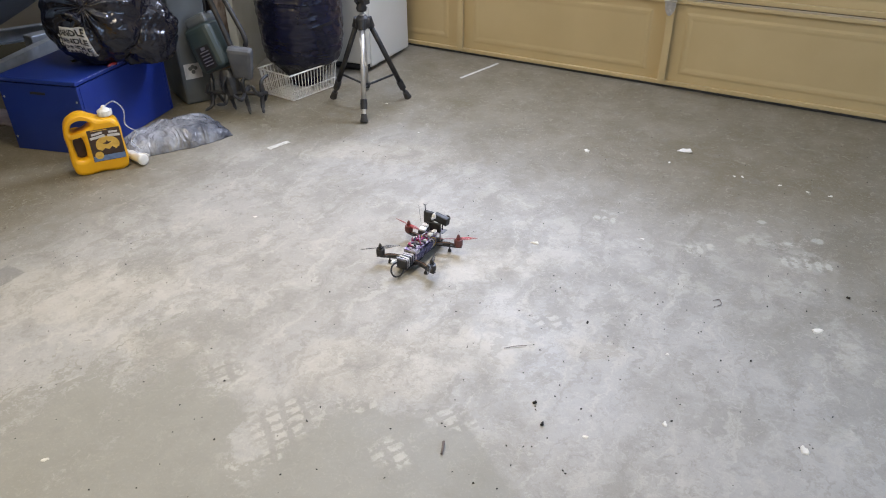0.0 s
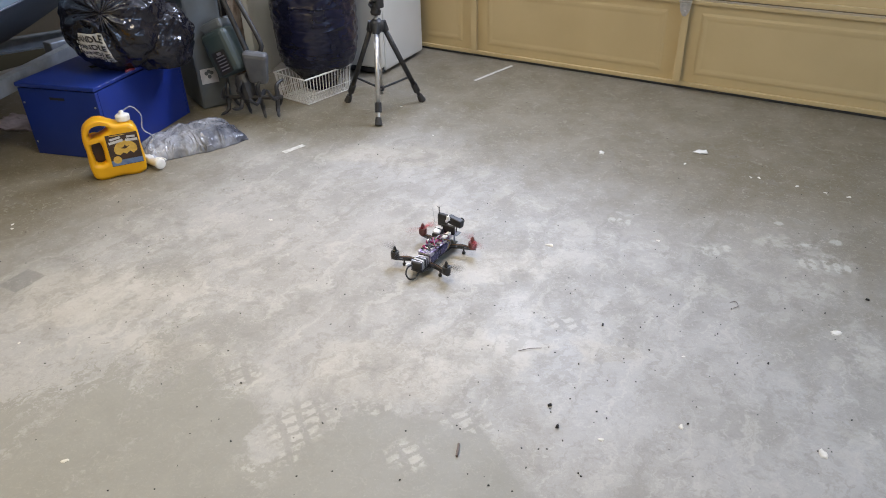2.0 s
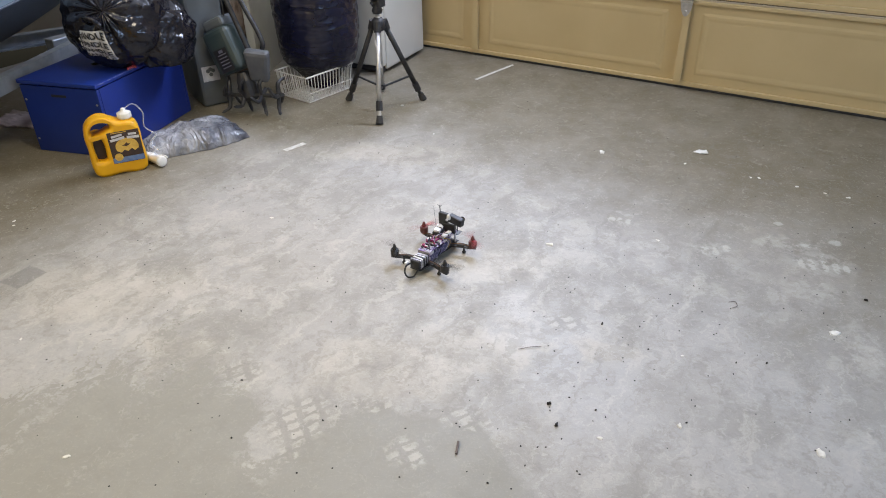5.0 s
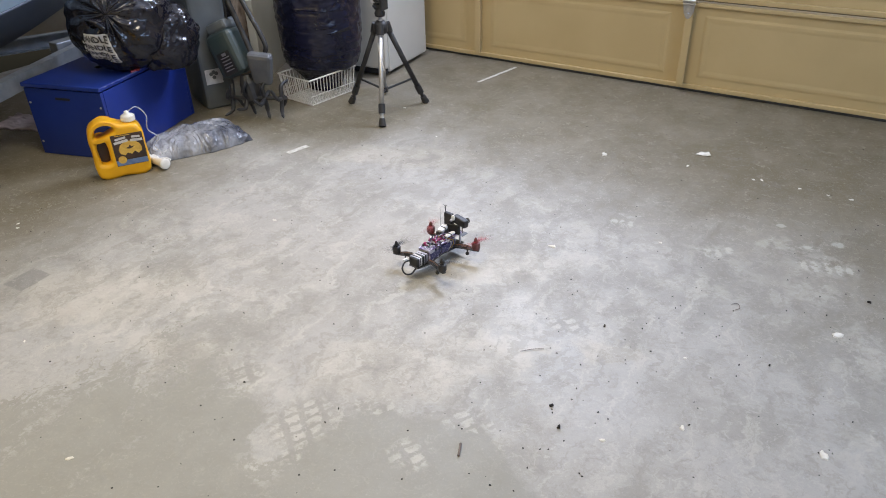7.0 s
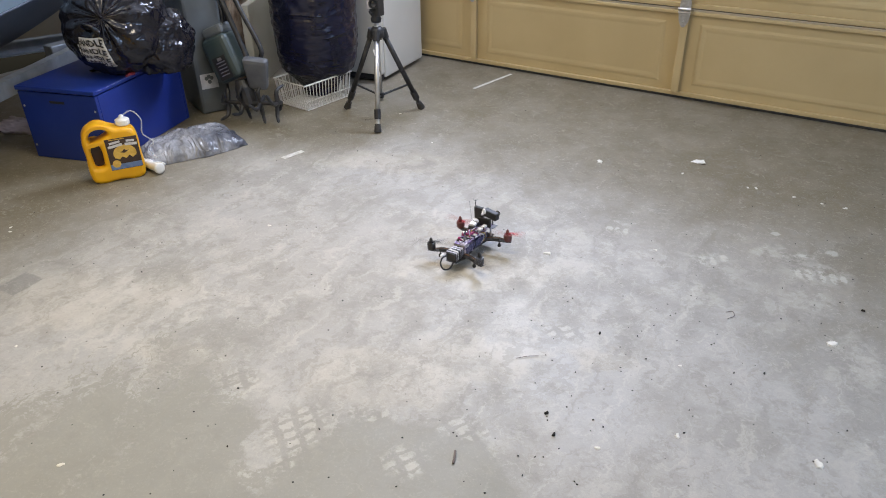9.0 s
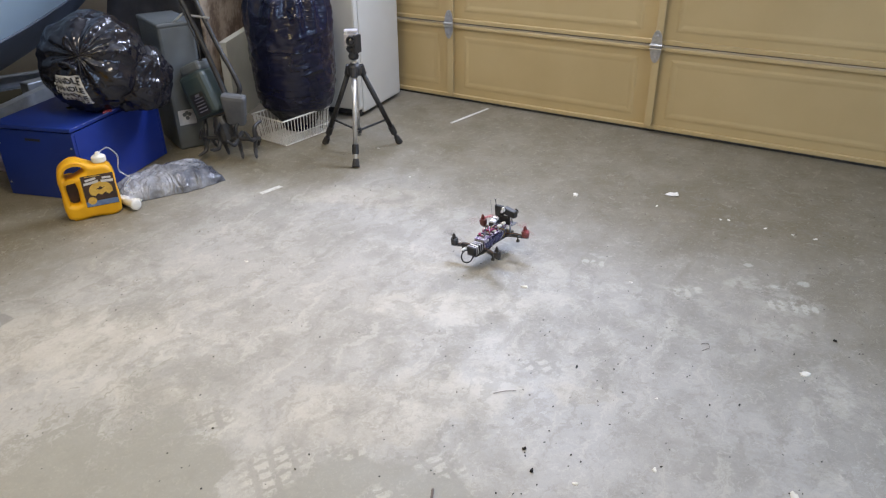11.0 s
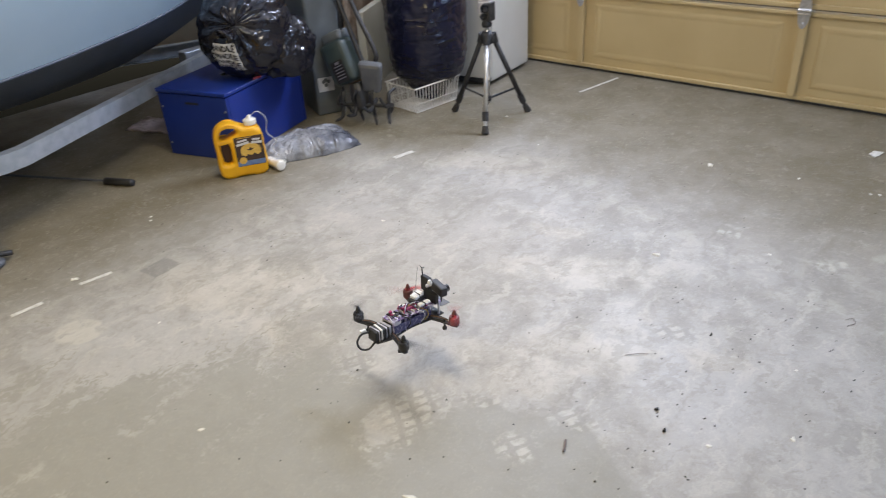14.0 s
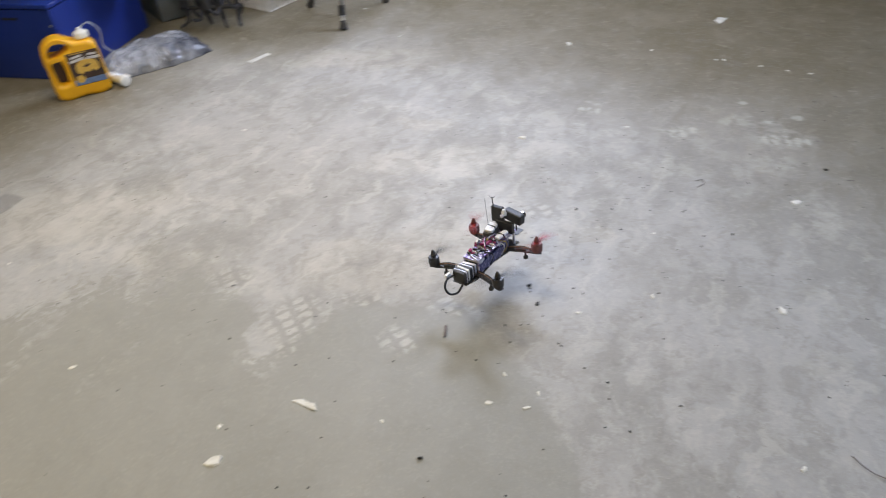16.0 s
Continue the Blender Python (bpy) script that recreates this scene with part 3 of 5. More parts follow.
def tube_fixture(x, y):
    t = thing("ceiling_light", pose(x, y, H), "white ceiling strip light fixture, out of view", "light", "ceiling strip lights")
    part("housing", box(1.26, 0.34, 0.05, (0, 0, -0.025), 0.008), M_white, t)
    for s in (-0.1, 0.1):
        part("tube", lathe([(0.013, -0.6), (0.013, 0.6)], 12, (0, s, -0.066), Euler((0, radians(90), 0)).to_matrix()), M_tube, t)


tube_fixture(-1.5, 1.62)
# unseen fixture added to go with the warm fill
tube_fixture(-1.6, -1.2)

# ---- fridge, boards ----


def fridge():
    t = thing("fridge", pose(-2.683, 3.55, 0, 0, 0, 5), "tall off-white enamelled fridge standing by the door", "fridge")
    part("body", box(0.64, 0.46, 1.625, (0, 0.03, 0.8325), 0.012), M_fridge, t)
    part("door", box(0.64, 0.045, 1.05, (0, -0.226, 0.57), 0.012), M_fridge, t)
    part("freezer_door", box(0.64, 0.045, 0.53, (0, -0.226, 1.375), 0.012), M_fridge, t)
    for z in (0.95, 1.25):
        part("handle", rod(bend([(-0.27, -0.25, z - 0.1), (-0.27, -0.285, z - 0.08), (-0.27, -0.285, z + 0.08), (-0.27, -0.25, z + 0.1)]), 0.009), M_white, t)
    part("plinth", box(0.62, 0.030, 0.030, (0, -0.22, 0.028), 0.004), M_black, t, "dark kick plinth")
    for sx in (-1, 1):
        for sy in (-0.16, 0.21):
            part("foot", lathe([(0.018, 0), (0.018, 0.022)], 12, (sx * 0.27, sy, 0)), M_rubber, t)


fridge()


def board(name, a, b, z, thick, material, label, category, lean=0.0):
    """A sheet standing on its edge from plan point a to b."""
    a, b = Vector(a), Vector(b)
    d = b - a
    ob = part(name, box(d.length, thick, z, (0, 0, z / 2), 0.004), material)
    ob.matrix_world = pose((a.x + b.x) / 2, (a.y + b.y) / 2, 0.0, lean, 0, math.degrees(math.atan2(d.y, d.x)))
    return tagged(ob, label, category)


board("cream_panel", (-2.93, 2.93), (-3.34, 3.82), 0.45, 0.045, M_pale, "cream painted board standing on edge by the fridge", "board")
board("plywood_sheet", (-3.02, 2.90), (-3.46, 3.84), 1.5, 0.018, M_ply, "weathered brown plywood sheet standing behind a cream board", "plywood")

# ---- blue chest ----
CH = pose(-2.733, 1.832, 0, 0, 0, 15.2)


def chest():
    t = thing("chest", CH, "blue lacquered wooden storage chest with a lid", "chest")
    w, d, h = 0.392, 0.603, 0.328
    part("front_panel", box(w - 0.002, 0.016, h - 0.026, (-w / 2, 0.008, (h - 0.026) / 2 + 0.002), 0.002), M_blue, t)
    part("back_panel", box(w - 0.002, 0.016, h - 0.026, (-w / 2, d - 0.008, (h - 0.026) / 2 + 0.002), 0.002), M_blue, t)
    for x in (-0.009, -w + 0.009):
        part("side_panel", box(0.016, d - 0.036, h - 0.026, (x, d / 2, (h - 0.026) / 2 + 0.002), 0.002), M_blue, t)
    part("bottom_panel", box(w - 0.04, d - 0.04, 0.012, (-w / 2, d / 2, 0.012)), M_blue, t)
    lid = part("lid", box(w + 0.008, d + 0.008, 0.018, (-w / 2, d / 2 - 0.002, h - 0.009), 0.003), M_blue, t)
    # thin pale strip paints the highlight along the lid's edge
    part("edge_highlight", box(0.0016, d - 0.02, 0.004, (0.0048, d / 2, h - 0.004)), M_edgeglint, lid, "pale painted highlight along the edge of the lid")
    part("finger_slot", box(0.075, 0.002, 0.011, (-0.20, -0.0012, h - 0.062), 0.0009), M_ink, t, "dark finger slot")
    for z in (0.06, 0.24):
        for x in (-0.016, -w + 0.016):
            part("screw", lathe([(0.005, 0), (0.005, 0.0015), (0.002, 0.003)], 10, (x, -0.0005, z), Euler((radians(90), 0, 0)).to_matrix()), M_zinc, t)


chest()


def bag_shape(c, radii, axis, pleats, seed, squash, n=72, rings=48, fold=0.05):
    """A tied plastic bag: pleats run from the knot along axis and die out; flat where it rests."""
    q = Vector((0, 0, 1)).rotation_difference(Vector(axis).normalized())

    def at(u, v):
        th, ph = math.pi * v, 2 * math.pi * u
        near = max(0.0, 1 - v / 0.52)
        k = 1.0 - 0.10 * near ** 2
        k += 0.075 * near * (1 - 0.6 * near) * math.sin(pleats * ph + 1.3 * math.sin(3 * ph + seed)) * min(1.0, v * 9)
        d = q @ Vector((math.sin(th) * math.cos(ph), math.sin(th) * math.sin(ph), math.cos(th)))
        k += fold * (noise.noise(d * 2.3 + Vector((seed, 0, 0))) + 0.6 * abs(noise.noise(d * 5.5 + Vector((0, seed, 0)))))
        k += 0.006 * noise.noise(d * 13 + Vector((0, 0, seed))) + 0.030 * (0.3 - abs(noise.noise(Vector((d.x * 5, d.y * 5, d.z * 9)) + Vector((seed, seed, 0)))))
        p = Vector((d.x * radii[0], d.y * radii[1], d.z * radii[2])) * k
        low = -radii[2] * squash
        if p.z < low:
            p.z = low + (p.z - low) * 0.04
        return Vector(c) + p

    bm = bmesh.new()
    grid = [[bm.verts.new(at(i / n, (j + 0.12) / (rings + 0.12))) for i in range(n)] for j in range(rings)]
    for j in range(rings - 1):
        for i in range(n):
            bm.faces.new((grid[j][i], grid[j][(i + 1) % n], grid[j + 1][(i + 1) % n], grid[j + 1][i]))
    bm.faces.new([grid[0][i] for i in range(n)][::-1])
    bm.faces.new([grid[-1][i] for i in range(n)])
    return bm, at


def crumple(base, tip, r, seed, n=22, rings=10):
    """The gathered tail of a tied bag."""
    base, tip = Vector(base), Vector(tip)
    d = tip - base
    s = d.orthogonal().normalized()
    u = d.normalized().cross(s)
    bm = bmesh.new()
    grid = []
    for j in range(rings):
        t = j / (rings - 1)
        rr = r * (0.75 - 0.45 * math.sin(math.pi * min(1, t * 1.6)) + 1.1 * t * t)
        ring = []
        for i in range(n):
            a = 2 * math.pi * i / n
            k = rr * (1 + 0.35 * math.sin(5 * a + seed) + 0.3 * noise.noise((a * 2, t * 4, seed)))
            ring.append(bm.verts.new(base + d * (t + 0.12 * t * math.sin(3 * a + seed)) + k * (math.cos(a) * s + math.sin(a) * u)))
        grid.append(ring)
    for a, b in zip(grid, grid[1:]):
        for i in range(n):
            bm.faces.new((a[i], a[(i + 1) % n], b[(i + 1) % n], b[i]))
    bm.faces.new(grid[0][::-1])
    bm.faces.new(grid[-1])
    return bm


def black_bag():
    c = Vector((-2.885, 2.125, 0.520))
    axis = Vector((0.59, -0.757, 0.386)).normalized()
    t = thing("bin_bag", pose(0, 0, 0), "shiny black tied plastic bin bag lying on a blue chest", "bin bag")
    bm, at = bag_shape(c, (0.222, 0.222, 0.215), axis, 11, 2.0, 0.86, 140, 90, 0.050)
    body = part("bag", bm, M_binbag, t, smooth=True)
    knot = at(0, 0)
    part("knot", crumple(knot - axis * 0.03, knot + Vector((-0.02, -0.035, -0.06)), 0.028, 1.0), M_binbag, t, smooth=True)
    part("tie_loop", rod(bend([knot, knot + Vector((-0.03, -0.03, 0.05)), knot + Vector((-0.01, -0.03, 0.085)), knot + Vector((0.0, -0.02, 0.05)), knot]), 0.006, 6), M_binbag, t, smooth=True)
    # printed patch under the knot, with its lines of letters, laid on the skin of the bag
    right = Vector((0.57, 0.81, 0)).normalized()
    down = Vector((0.16, -0.11, -0.97)).normalized()
    out = Vector((0.81, -0.57, 0.20)).normalized()

    def on_skin(a, b, lift):
        d = (out * 0.75 - right * (0.55 - a * 4.6) + down * (0.50 + b * 4.2)).normalized()
        q = Vector((0, 0, 1)).rotation_difference(axis)
        loc = q.inverted() @ d
        v = math.acos(max(-1, min(1, loc.z))) / math.pi
        u = (math.atan2(loc.y, loc.x) / (2 * math.pi)) % 1
        p = at(u, v)
        return p + (p - c).normalized() * lift

    bm = bmesh.new()
    nx, ny = 14, 12
    g = [[bm.verts.new(on_skin((i / nx - 0.5) * (0.13 + 0.03 * j / ny), (j / ny - 0.5) * 0.165, 0.003)) for i in range(nx + 1)] for j in range(ny + 1)]
    for j in range(ny):
        for i in range(nx):
            bm.faces.new((g[j][i], g[j + 1][i], g[j + 1][i + 1], g[j][i + 1]))
    patch = part("printed_patch", bm, M_print, t, "white printed patch with black capital letters", smooth=True)
    for k in range(4):
        bm = words("HANDLE", 0.040)
        bmesh.ops.triangulate(bm, faces=bm.faces)
        bmesh.ops.subdivide_edges(bm, edges=[e for e in bm.edges if e.calc_length() > 0.008], cuts=2)
        for v in bm.verts:
            v.co = on_skin(v.co.x * (0.82 + 0.05 * k) - 0.002, -0.060 + k * 0.040 - v.co.y, 0.0085)
        part("lettering", bm, M_ink, patch)
    for k, (a, b) in enumerate(((-0.085, -0.03), (-0.088, 0.0), (-0.09, 0.03))):
        bm = bmesh.new()
        ring = [bm.verts.new(on_skin(a + 0.011 * math.cos(w * math.pi / 6), b + 0.011 * math.sin(w * math.pi / 6), 0.004)) for w in range(12)]
        bm.faces.new(ring[::-1])
        part("printed_dot", bm, M_print, patch)
    lobe, _ = bag_shape((-2.765, 2.245, 0.428), (0.118, 0.150, 0.150), (-0.55, -0.35, 0.75), 9, 6.0, 0.76, 120, 80, 0.13)
    part("bag_fold", lobe, M_binbag, t, smooth=True)
    # loose film lying on the lid
    bm = bmesh.new()
    gx, gy = 22, 12
    inv = CH
    g = []
    for j in range(gy + 1):
        row = []
        for i in range(gx + 1):
            x, y = -0.20 + 0.225 * i / gx, 0.22 + 0.40 * j / gy
            z = 0.333 + 0.018 * abs(noise.noise((x * 14, y * 12, 3))) + 0.012 * abs(noise.noise((x * 40, y * 33, 1)))
            row.append(bm.verts.new(inv @ Vector((x + 0.02 * noise.noise((0, y * 20, 9)), y + 0.02 * noise.noise((x * 20, 0, 5)), z))))
        g.append(row)
    for j in range(gy):
        for i in range(gx):
            bm.faces.new((g[j][i], g[j][i + 1], g[j + 1][i + 1], g[j + 1][i]))
    part("loose_film", bm, M_binbag, t, smooth=True)
    part("red_tie", rod(bend([(-2.775, 2.03, 0.335), (-2.770, 2.05, 0.339), (-2.768, 2.07, 0.335)]), 0.005, 6), M_redprop, t, "red tie tape")


black_bag()


def tall_bag():
    t = thing("bin_bag", pose(0, 0, 0), "tall dark navy plastic bin bag standing full in a wire basket", "bin bag")
    c = Vector((-2.540, 3.035, 0))
    bm = bmesh.new()
    n, rings = 110, 110
    prof = [(0.0, 0.10), (0.06, 0.125), (0.11, 0.175), (0.15, 0.225), (0.20, 0.248), (0.40, 0.268), (0.54, 0.272), (0.64, 0.266), (0.71, 0.246), (0.745, 0.205), (0.765, 0.12)]
    g = []
    for j in range(rings + 1):
        z = 0.012 + 0.753 * j / rings
        k = 0
        while k < len(prof) - 2 and prof[k + 1][0] < z:
            k += 1
        (za, ra), (zb, rb) = prof[k], prof[k + 1]
        f = min(1, max(0, (z - za) / (zb - za)))
        r = (ra + (rb - ra) * f) * 0.825
        row = []
        for i in range(n):
            a = 2 * math.pi * i / n
            top = max(0, (z - 0.52) / 0.24)
            k1 = 1 + 0.04 * noise.noise((math.cos(a) * 2, math.sin(a) * 2, z * 3)) + 0.03 * abs(noise.noise((math.cos(a) * 3, math.sin(a) * 3, z * 16)))
            k1 += 0.020 * (0.35 - abs(noise.noise((math.cos(a) * 1.6, math.sin(a) * 1.6, z * 22 + 2 * math.sin(a * 2))))) + 0.022 * (0.3 - abs(noise.noise((math.cos(a) * 4.5, math.sin(a) * 4.5, z * 11))))
            k1 += 0.10 * top * math.sin(13 * a + 2 * math.sin(2 * a)) + 0.02 * noise.noise((a * 6, z * 40, 4))
            zz = z + 0.012 * noise.noise((math.cos(a) * 3, math.sin(a) * 3, z * 6 + 7)) * min(1, z * 6)
            row.append(bm.verts.new(c + Vector((math.cos(a) * r * k1, math.sin(a) * r * k1 * 0.95, zz * 0.985))))
        g.append(row)
    for a, b in zip(g, g[1:]):
        for i in range(n):
            bm.faces.new((a[i], a[(i + 1) % n], b[(i + 1) % n], b[i]))
    bm.faces.new(g[0][::-1])
    bm.faces.new(g[-1])
    part("bag", bm, M_binbag2, t, smooth=True)
    neck, _ = bag_shape(c + Vector((-0.05, -0.03, 0.748)), (0.100, 0.060, 0.030), (0.2, -0.2, 1), 7, 3.0, 0.9, 48, 20, 0.16)
    part("gathered_neck", neck, M_binbag2, t, smooth=True)
    tie, _ = bag_shape(c + Vector((0.075, 0.02, 0.752)), (0.050, 0.040, 0.030), (0.5, 0.3, 1), 5, 8.0, 0.9, 36, 16, 0.18)
    part("handle_tie", tie, M_binbag2, t, smooth=True)


tall_bag()


def wire_basket():
    t = thing("wire_basket", pose(-2.505, 2.936, 0.004, 0, 0, -8), "white plastic-coated wire basket holding a bin bag", "basket")
    rx, ry, bx, by, h = 0.120, 0.165, 0.108, 0.150, 0.132

    def corner_ring(x, y, z):
        return [(-x, -y, z), (x, -y, z), (x, y, z), (-x, y, z)]

    part("rim", rod(corner_ring(rx, ry, h), 0.0042, 8, True), M_wire, t)
    part("base_ring", rod(corner_ring(bx, by, 0), 0.0030, 6, True), M_wire, t)
    part("middle_ring", rod(corner_ring((rx + bx) / 2 * 0.98, (ry + by) / 2 * 0.98, 0.045), 0.0026, 6, True), M_wire, t)
    n = 15
    for k in range(n):
        f = -1 + 2 * (k + 0.5) / n
        for s in (-1, 1):
            part("wire", rod([(f * rx, s * ry, h), (f * bx, s * by, 0)], 0.0022, 6), M_wire, t)
            part("wire", rod([(s * rx, f * ry, h), (s * bx, f * by, 0)], 0.0022, 6), M_wire, t)
        part("wire", rod([(f * bx, -by, 0), (f * bx, by, 0)], 0.0022, 6), M_wire, t)
        part("wire", rod([(-bx, f * by, 0.001), (bx, f * by, 0.001)], 0.0022, 6), M_wire, t)


wire_basket()


def grey_bin():
    t = thing("storage_bin", pose(-2.955, 2.605, 0, 0, 0, -25), "grey-green plastic bin with a faded sticker beside the chest", "bin")
    w, d, h = 0.34, 0.18, 0.64
    part("body", box(w, d, h - 0.02, (0, 0, (h - 0.02) / 2), 0.014, taper=0.86), M_bin, t)
    part("rim", box(w + 0.006, d + 0.006, 0.022, (0, 0, h - 0.018), 0.008), M_bin, t)
    part("sticker", box(0.002, 0.085, 0.085, (0.1545, -0.02, 0.175), turn=Euler((0, radians(-2.4), 0)).to_matrix()), M_print, t, "faded white sticker")
    bm = merge(*[lathe([(0.010, 0), (0.010, 0.0006)], 10, (0.1570, -0.02 + dy, 0.180 + dz), Euler((0, radians(87.6), 0)).to_matrix()) for dy, dz in ((0, 0.012), (0.013, 0.004), (-0.013, 0.004), (0, -0.014))])
    part("sticker_print", bm, M_bin, t)


grey_bin()


def tiller():
    """Small electric garden tiller, stood upright with its tines on the floor."""
    t = thing("garden_tiller", pose(0.165, -0.145, 0), "dark green electric garden tiller with black tube handles", "garden tiller")
    body = part("motor_housing", box(0.155, 0.15, 0.22, (-2.86, 2.70, 0.300), 0.03, Euler((radians(-6), radians(-24), radians(14))).to_matrix(), 3), M_green, t)
    part("rating_label", box(0.075, 0.002, 0.11, (-2.825, 2.6215, 0.270), 0.0, Euler((radians(-6), radians(-24), radians(14))).to_matrix()), M_ink, body, "black label with unreadable print")
    for k in range(6):
        part("print_bar", box(0.05 if k else 0.025, 0.001, 0.005 if k else 0.014, (-2.838 + 0.006 * k, 2.619, 0.310 - 0.014 * k), 0, Euler((radians(-6), radians(-24), radians(14))).to_matrix()), M_zinc, body)
    part("vent_cap", box(0.12, 0.12, 0.05, (-2.905, 2.705, 0.420), 0.015, Euler((radians(-6), radians(-24), radians(14))).to_matrix()), M_bin, t)
    part("tine_guard", box(0.125, 0.055, 0.165, (-2.675, 2.69, 0.245), 0.018, Euler((radians(14), radians(6), radians(24))).to_matrix(), taper=0.74), M_greyp, t, "grey plastic tine guard")
    part("gearbox", lathe([(0.03, 0), (0.045, 0.02), (0.045, 0.10), (0.03, 0.14)], 16, (-2.74, 2.68, 0.07), Euler((0, radians(-15), 0)).to_matrix()), M_black, t)
    part("axle", rod([(-2.83, 2.62, 0.10), (-2.60, 2.72, 0.10)], 0.010), M_black, t)
    for k, f in enumerate((0.0, 0.3, 0.66, 1.0)):
        o = Vector((-2.83, 2.62, 0.10)).lerp(Vector((-2.60, 2.72, 0.10)), f)
        ax = Vector((0.23, 0.10, 0)).normalized()
        s, u = ax.cross(Vector((0, 0, 1))), Vector((0, 0, 1))
        blades = []
        for b in range(4):
            a = b * math.pi / 2 + 0.5 * k + 0.35
            r1 = s * math.cos(a) + u * math.sin(a)
            r2 = s * math.cos(a + 0.45) + u * math.sin(a + 0.45)
            blades.append(rod(bend([o, o + r1 * 0.06, o + r2 * 0.098 + ax * 0.02 * (-1) ** b], 4), [0.010] * 5 + [0.008] * 3 + [0.003], 6))
        part("tine", merge(*blades), M_black, t)
    h1 = [(-3.10, 2.76, 1.04), (-3.005, 2.725, 0.84), (-2.865, 2.725, 0.545), (-2.725, 2.71, 0.25), (-2.715, 2.70, 0.20)]
    h2 = [(-3.045, 2.79, 1.03), (-2.945, 2.76, 0.83), (-2.800, 2.75, 0.55), (-2.69, 2.745, 0.37), (-2.685, 2.74, 0.31), (-2.72, 2.71, 0.24)]
    part("handle_tube", rod(bend(h1), 0.0125, 12), M_black, t, smooth=True)
    part("handle_tube", rod(bend(h2), 0.0115, 12), M_black, t, smooth=True)
    part("handle_grip", rod([(-3.10, 2.76, 1.04), (-3.07, 2.775, 1.05), (-3.045, 2.79, 1.03)], 0.015, 12), M_rubber, t)
    part("cross_brace", rod([(-2.92, 2.728, 0.66), (-2.82, 2.755, 0.65)], 0.006, 8), M_alu, t)
    part("power_cable", rod(bend([(-2.96, 2.72, 0.72), (-2.90, 2.70, 0.62), (-2.86, 2.70, 0.52), (-2.86, 2.69, 0.40)]), 0.004, 6), M_black, t)
    part("clamp_lever", rod([(-3.02, 2.66, 0.60), (-2.94, 2.71, 0.67)], 0.005, 8), M_alu, t)


tiller()


def tripod():
    t = thing("camera_tripod", pose(0, 0, 0), "small black and silver tripod standing on the floor", "tripod")
    top = Vector((-2.035, 2.885, 0.418))
    feet = [Vector((-1.930, 2.700, 0.0)), Vector((-2.268, 2.905, 0.0)), Vector((-1.926, 3.088, 0.0))]
    part("crown", lathe([(0.024, -0.03), (0.034, -0.02), (0.034, 0.012), (0.020, 0.03)], 20, top), M_black, t, smooth=True)
    part("centre_column", lathe([(0.0105, -0.33), (0.0105, 0.09)], 14, top), M_alu, t, "silver centre column", smooth=True)
    hub = Vector((-2.035, 2.885, 0.115))
    part("brace_hub", lathe([(0.016, -0.012), (0.016, 0.012)], 14, hub), M_black, t)
    for k, f in enumerate(feet):
        out = Vector((f.x - top.x, f.y - top.y, 0)).normalized()
        hip = top + out * 0.030
        a, b = hip.lerp(f, 0.02), hip.lerp(f, 0.80)
        leg = part("leg", rod([a, b], 0.0125 if k else 0.0118, 12), M_alu if k == 0 else M_black, t, "silver aluminium tripod leg" if k == 0 else "", smooth=True)
        part("lower_section", rod([b, hip.lerp(f, 0.93)], 0.009, 12), M_alu if k == 0 else M_black, leg)
        part("leg_lock", rod([hip.lerp(f, 0.76), hip.lerp(f, 0.86)], 0.0165, 12), M_black, leg)
        part("foot", rod([hip.lerp(f, 0.91), f + Vector((0, 0, 0.004))], [0.014, 0.0185], 14), M_rubber, leg)
        part("hip_joint", rod([hip + Vector((0, 0, 0.014)), hip.lerp(f, 0.07)], 0.018, 12), M_black, leg)
        part("brace", rod([hub + out * 0.012, hip.lerp(f, 0.66)], 0.0055, 8), M_black, t)
    part("brand_strip", box(0.006, 0.002, 0.13, top.lerp(feet[0], 0.28) + Vector((0.016, -0.026, 0)), 0, Euler((radians(-22), radians(-14), radians(28))).to_matrix()), M_print, t, "pale strip of unreadable print")
    part("pan_head", lathe([(0.022, 0.0), (0.026, 0.015), (0.018, 0.03), (0.018, 0.045), (0.028, 0.05), (0.028, 0.06)], 18, top + Vector((0, 0, 0.05))), M_black, t, smooth=True)
    part("tilt_bracket", box(0.016, 0.05, 0.085, top + Vector((0.032, -0.01, 0.125)), 0.004), M_black, t)
    part("pan_handle", rod([top + Vector((-0.02, 0, 0.08)), top + Vector((-0.055, 0.03, 0.085))], 0.007, 8), M_black, t)
    c = thing("camcorder", pose(top.x - 0.004, top.y - 0.005, top.z + 0.111, 0, 0, 28), "small silver-grey camera mounted on a tripod", "camera")
    part("body", box(0.066, 0.05, 0.058, (0, 0.005, 0.031), 0.006), M_silver, c)
    part("top_plate", box(0.064, 0.044, 0.014, (0, 0.005, 0.068), 0.004), M_silver, c, "silver top plate")
    lens = part("lens", lathe([(0.024, 0), (0.024, 0.022), (0.020, 0.030), (0.018, 0.024)], 24, (0.004, -0.018, 0.030), Euler((radians(90), 0, 0)).to_matrix()), M_black, c, smooth=True)
    part("front_glass", lathe([(0.016, 0), (0.012, 0.003), (0.004, 0.004)], 20, (0.004, -0.043, 0.030), Euler((radians(90), 0, 0)).to_matrix()), M_glassy, lens, smooth=True)
    part("flash_window", box(0.014, 0.003, 0.008, (-0.02, -0.0215, 0.066), 0.001), M_white, c)


tripod()

# ---- jug and the flat bag ----


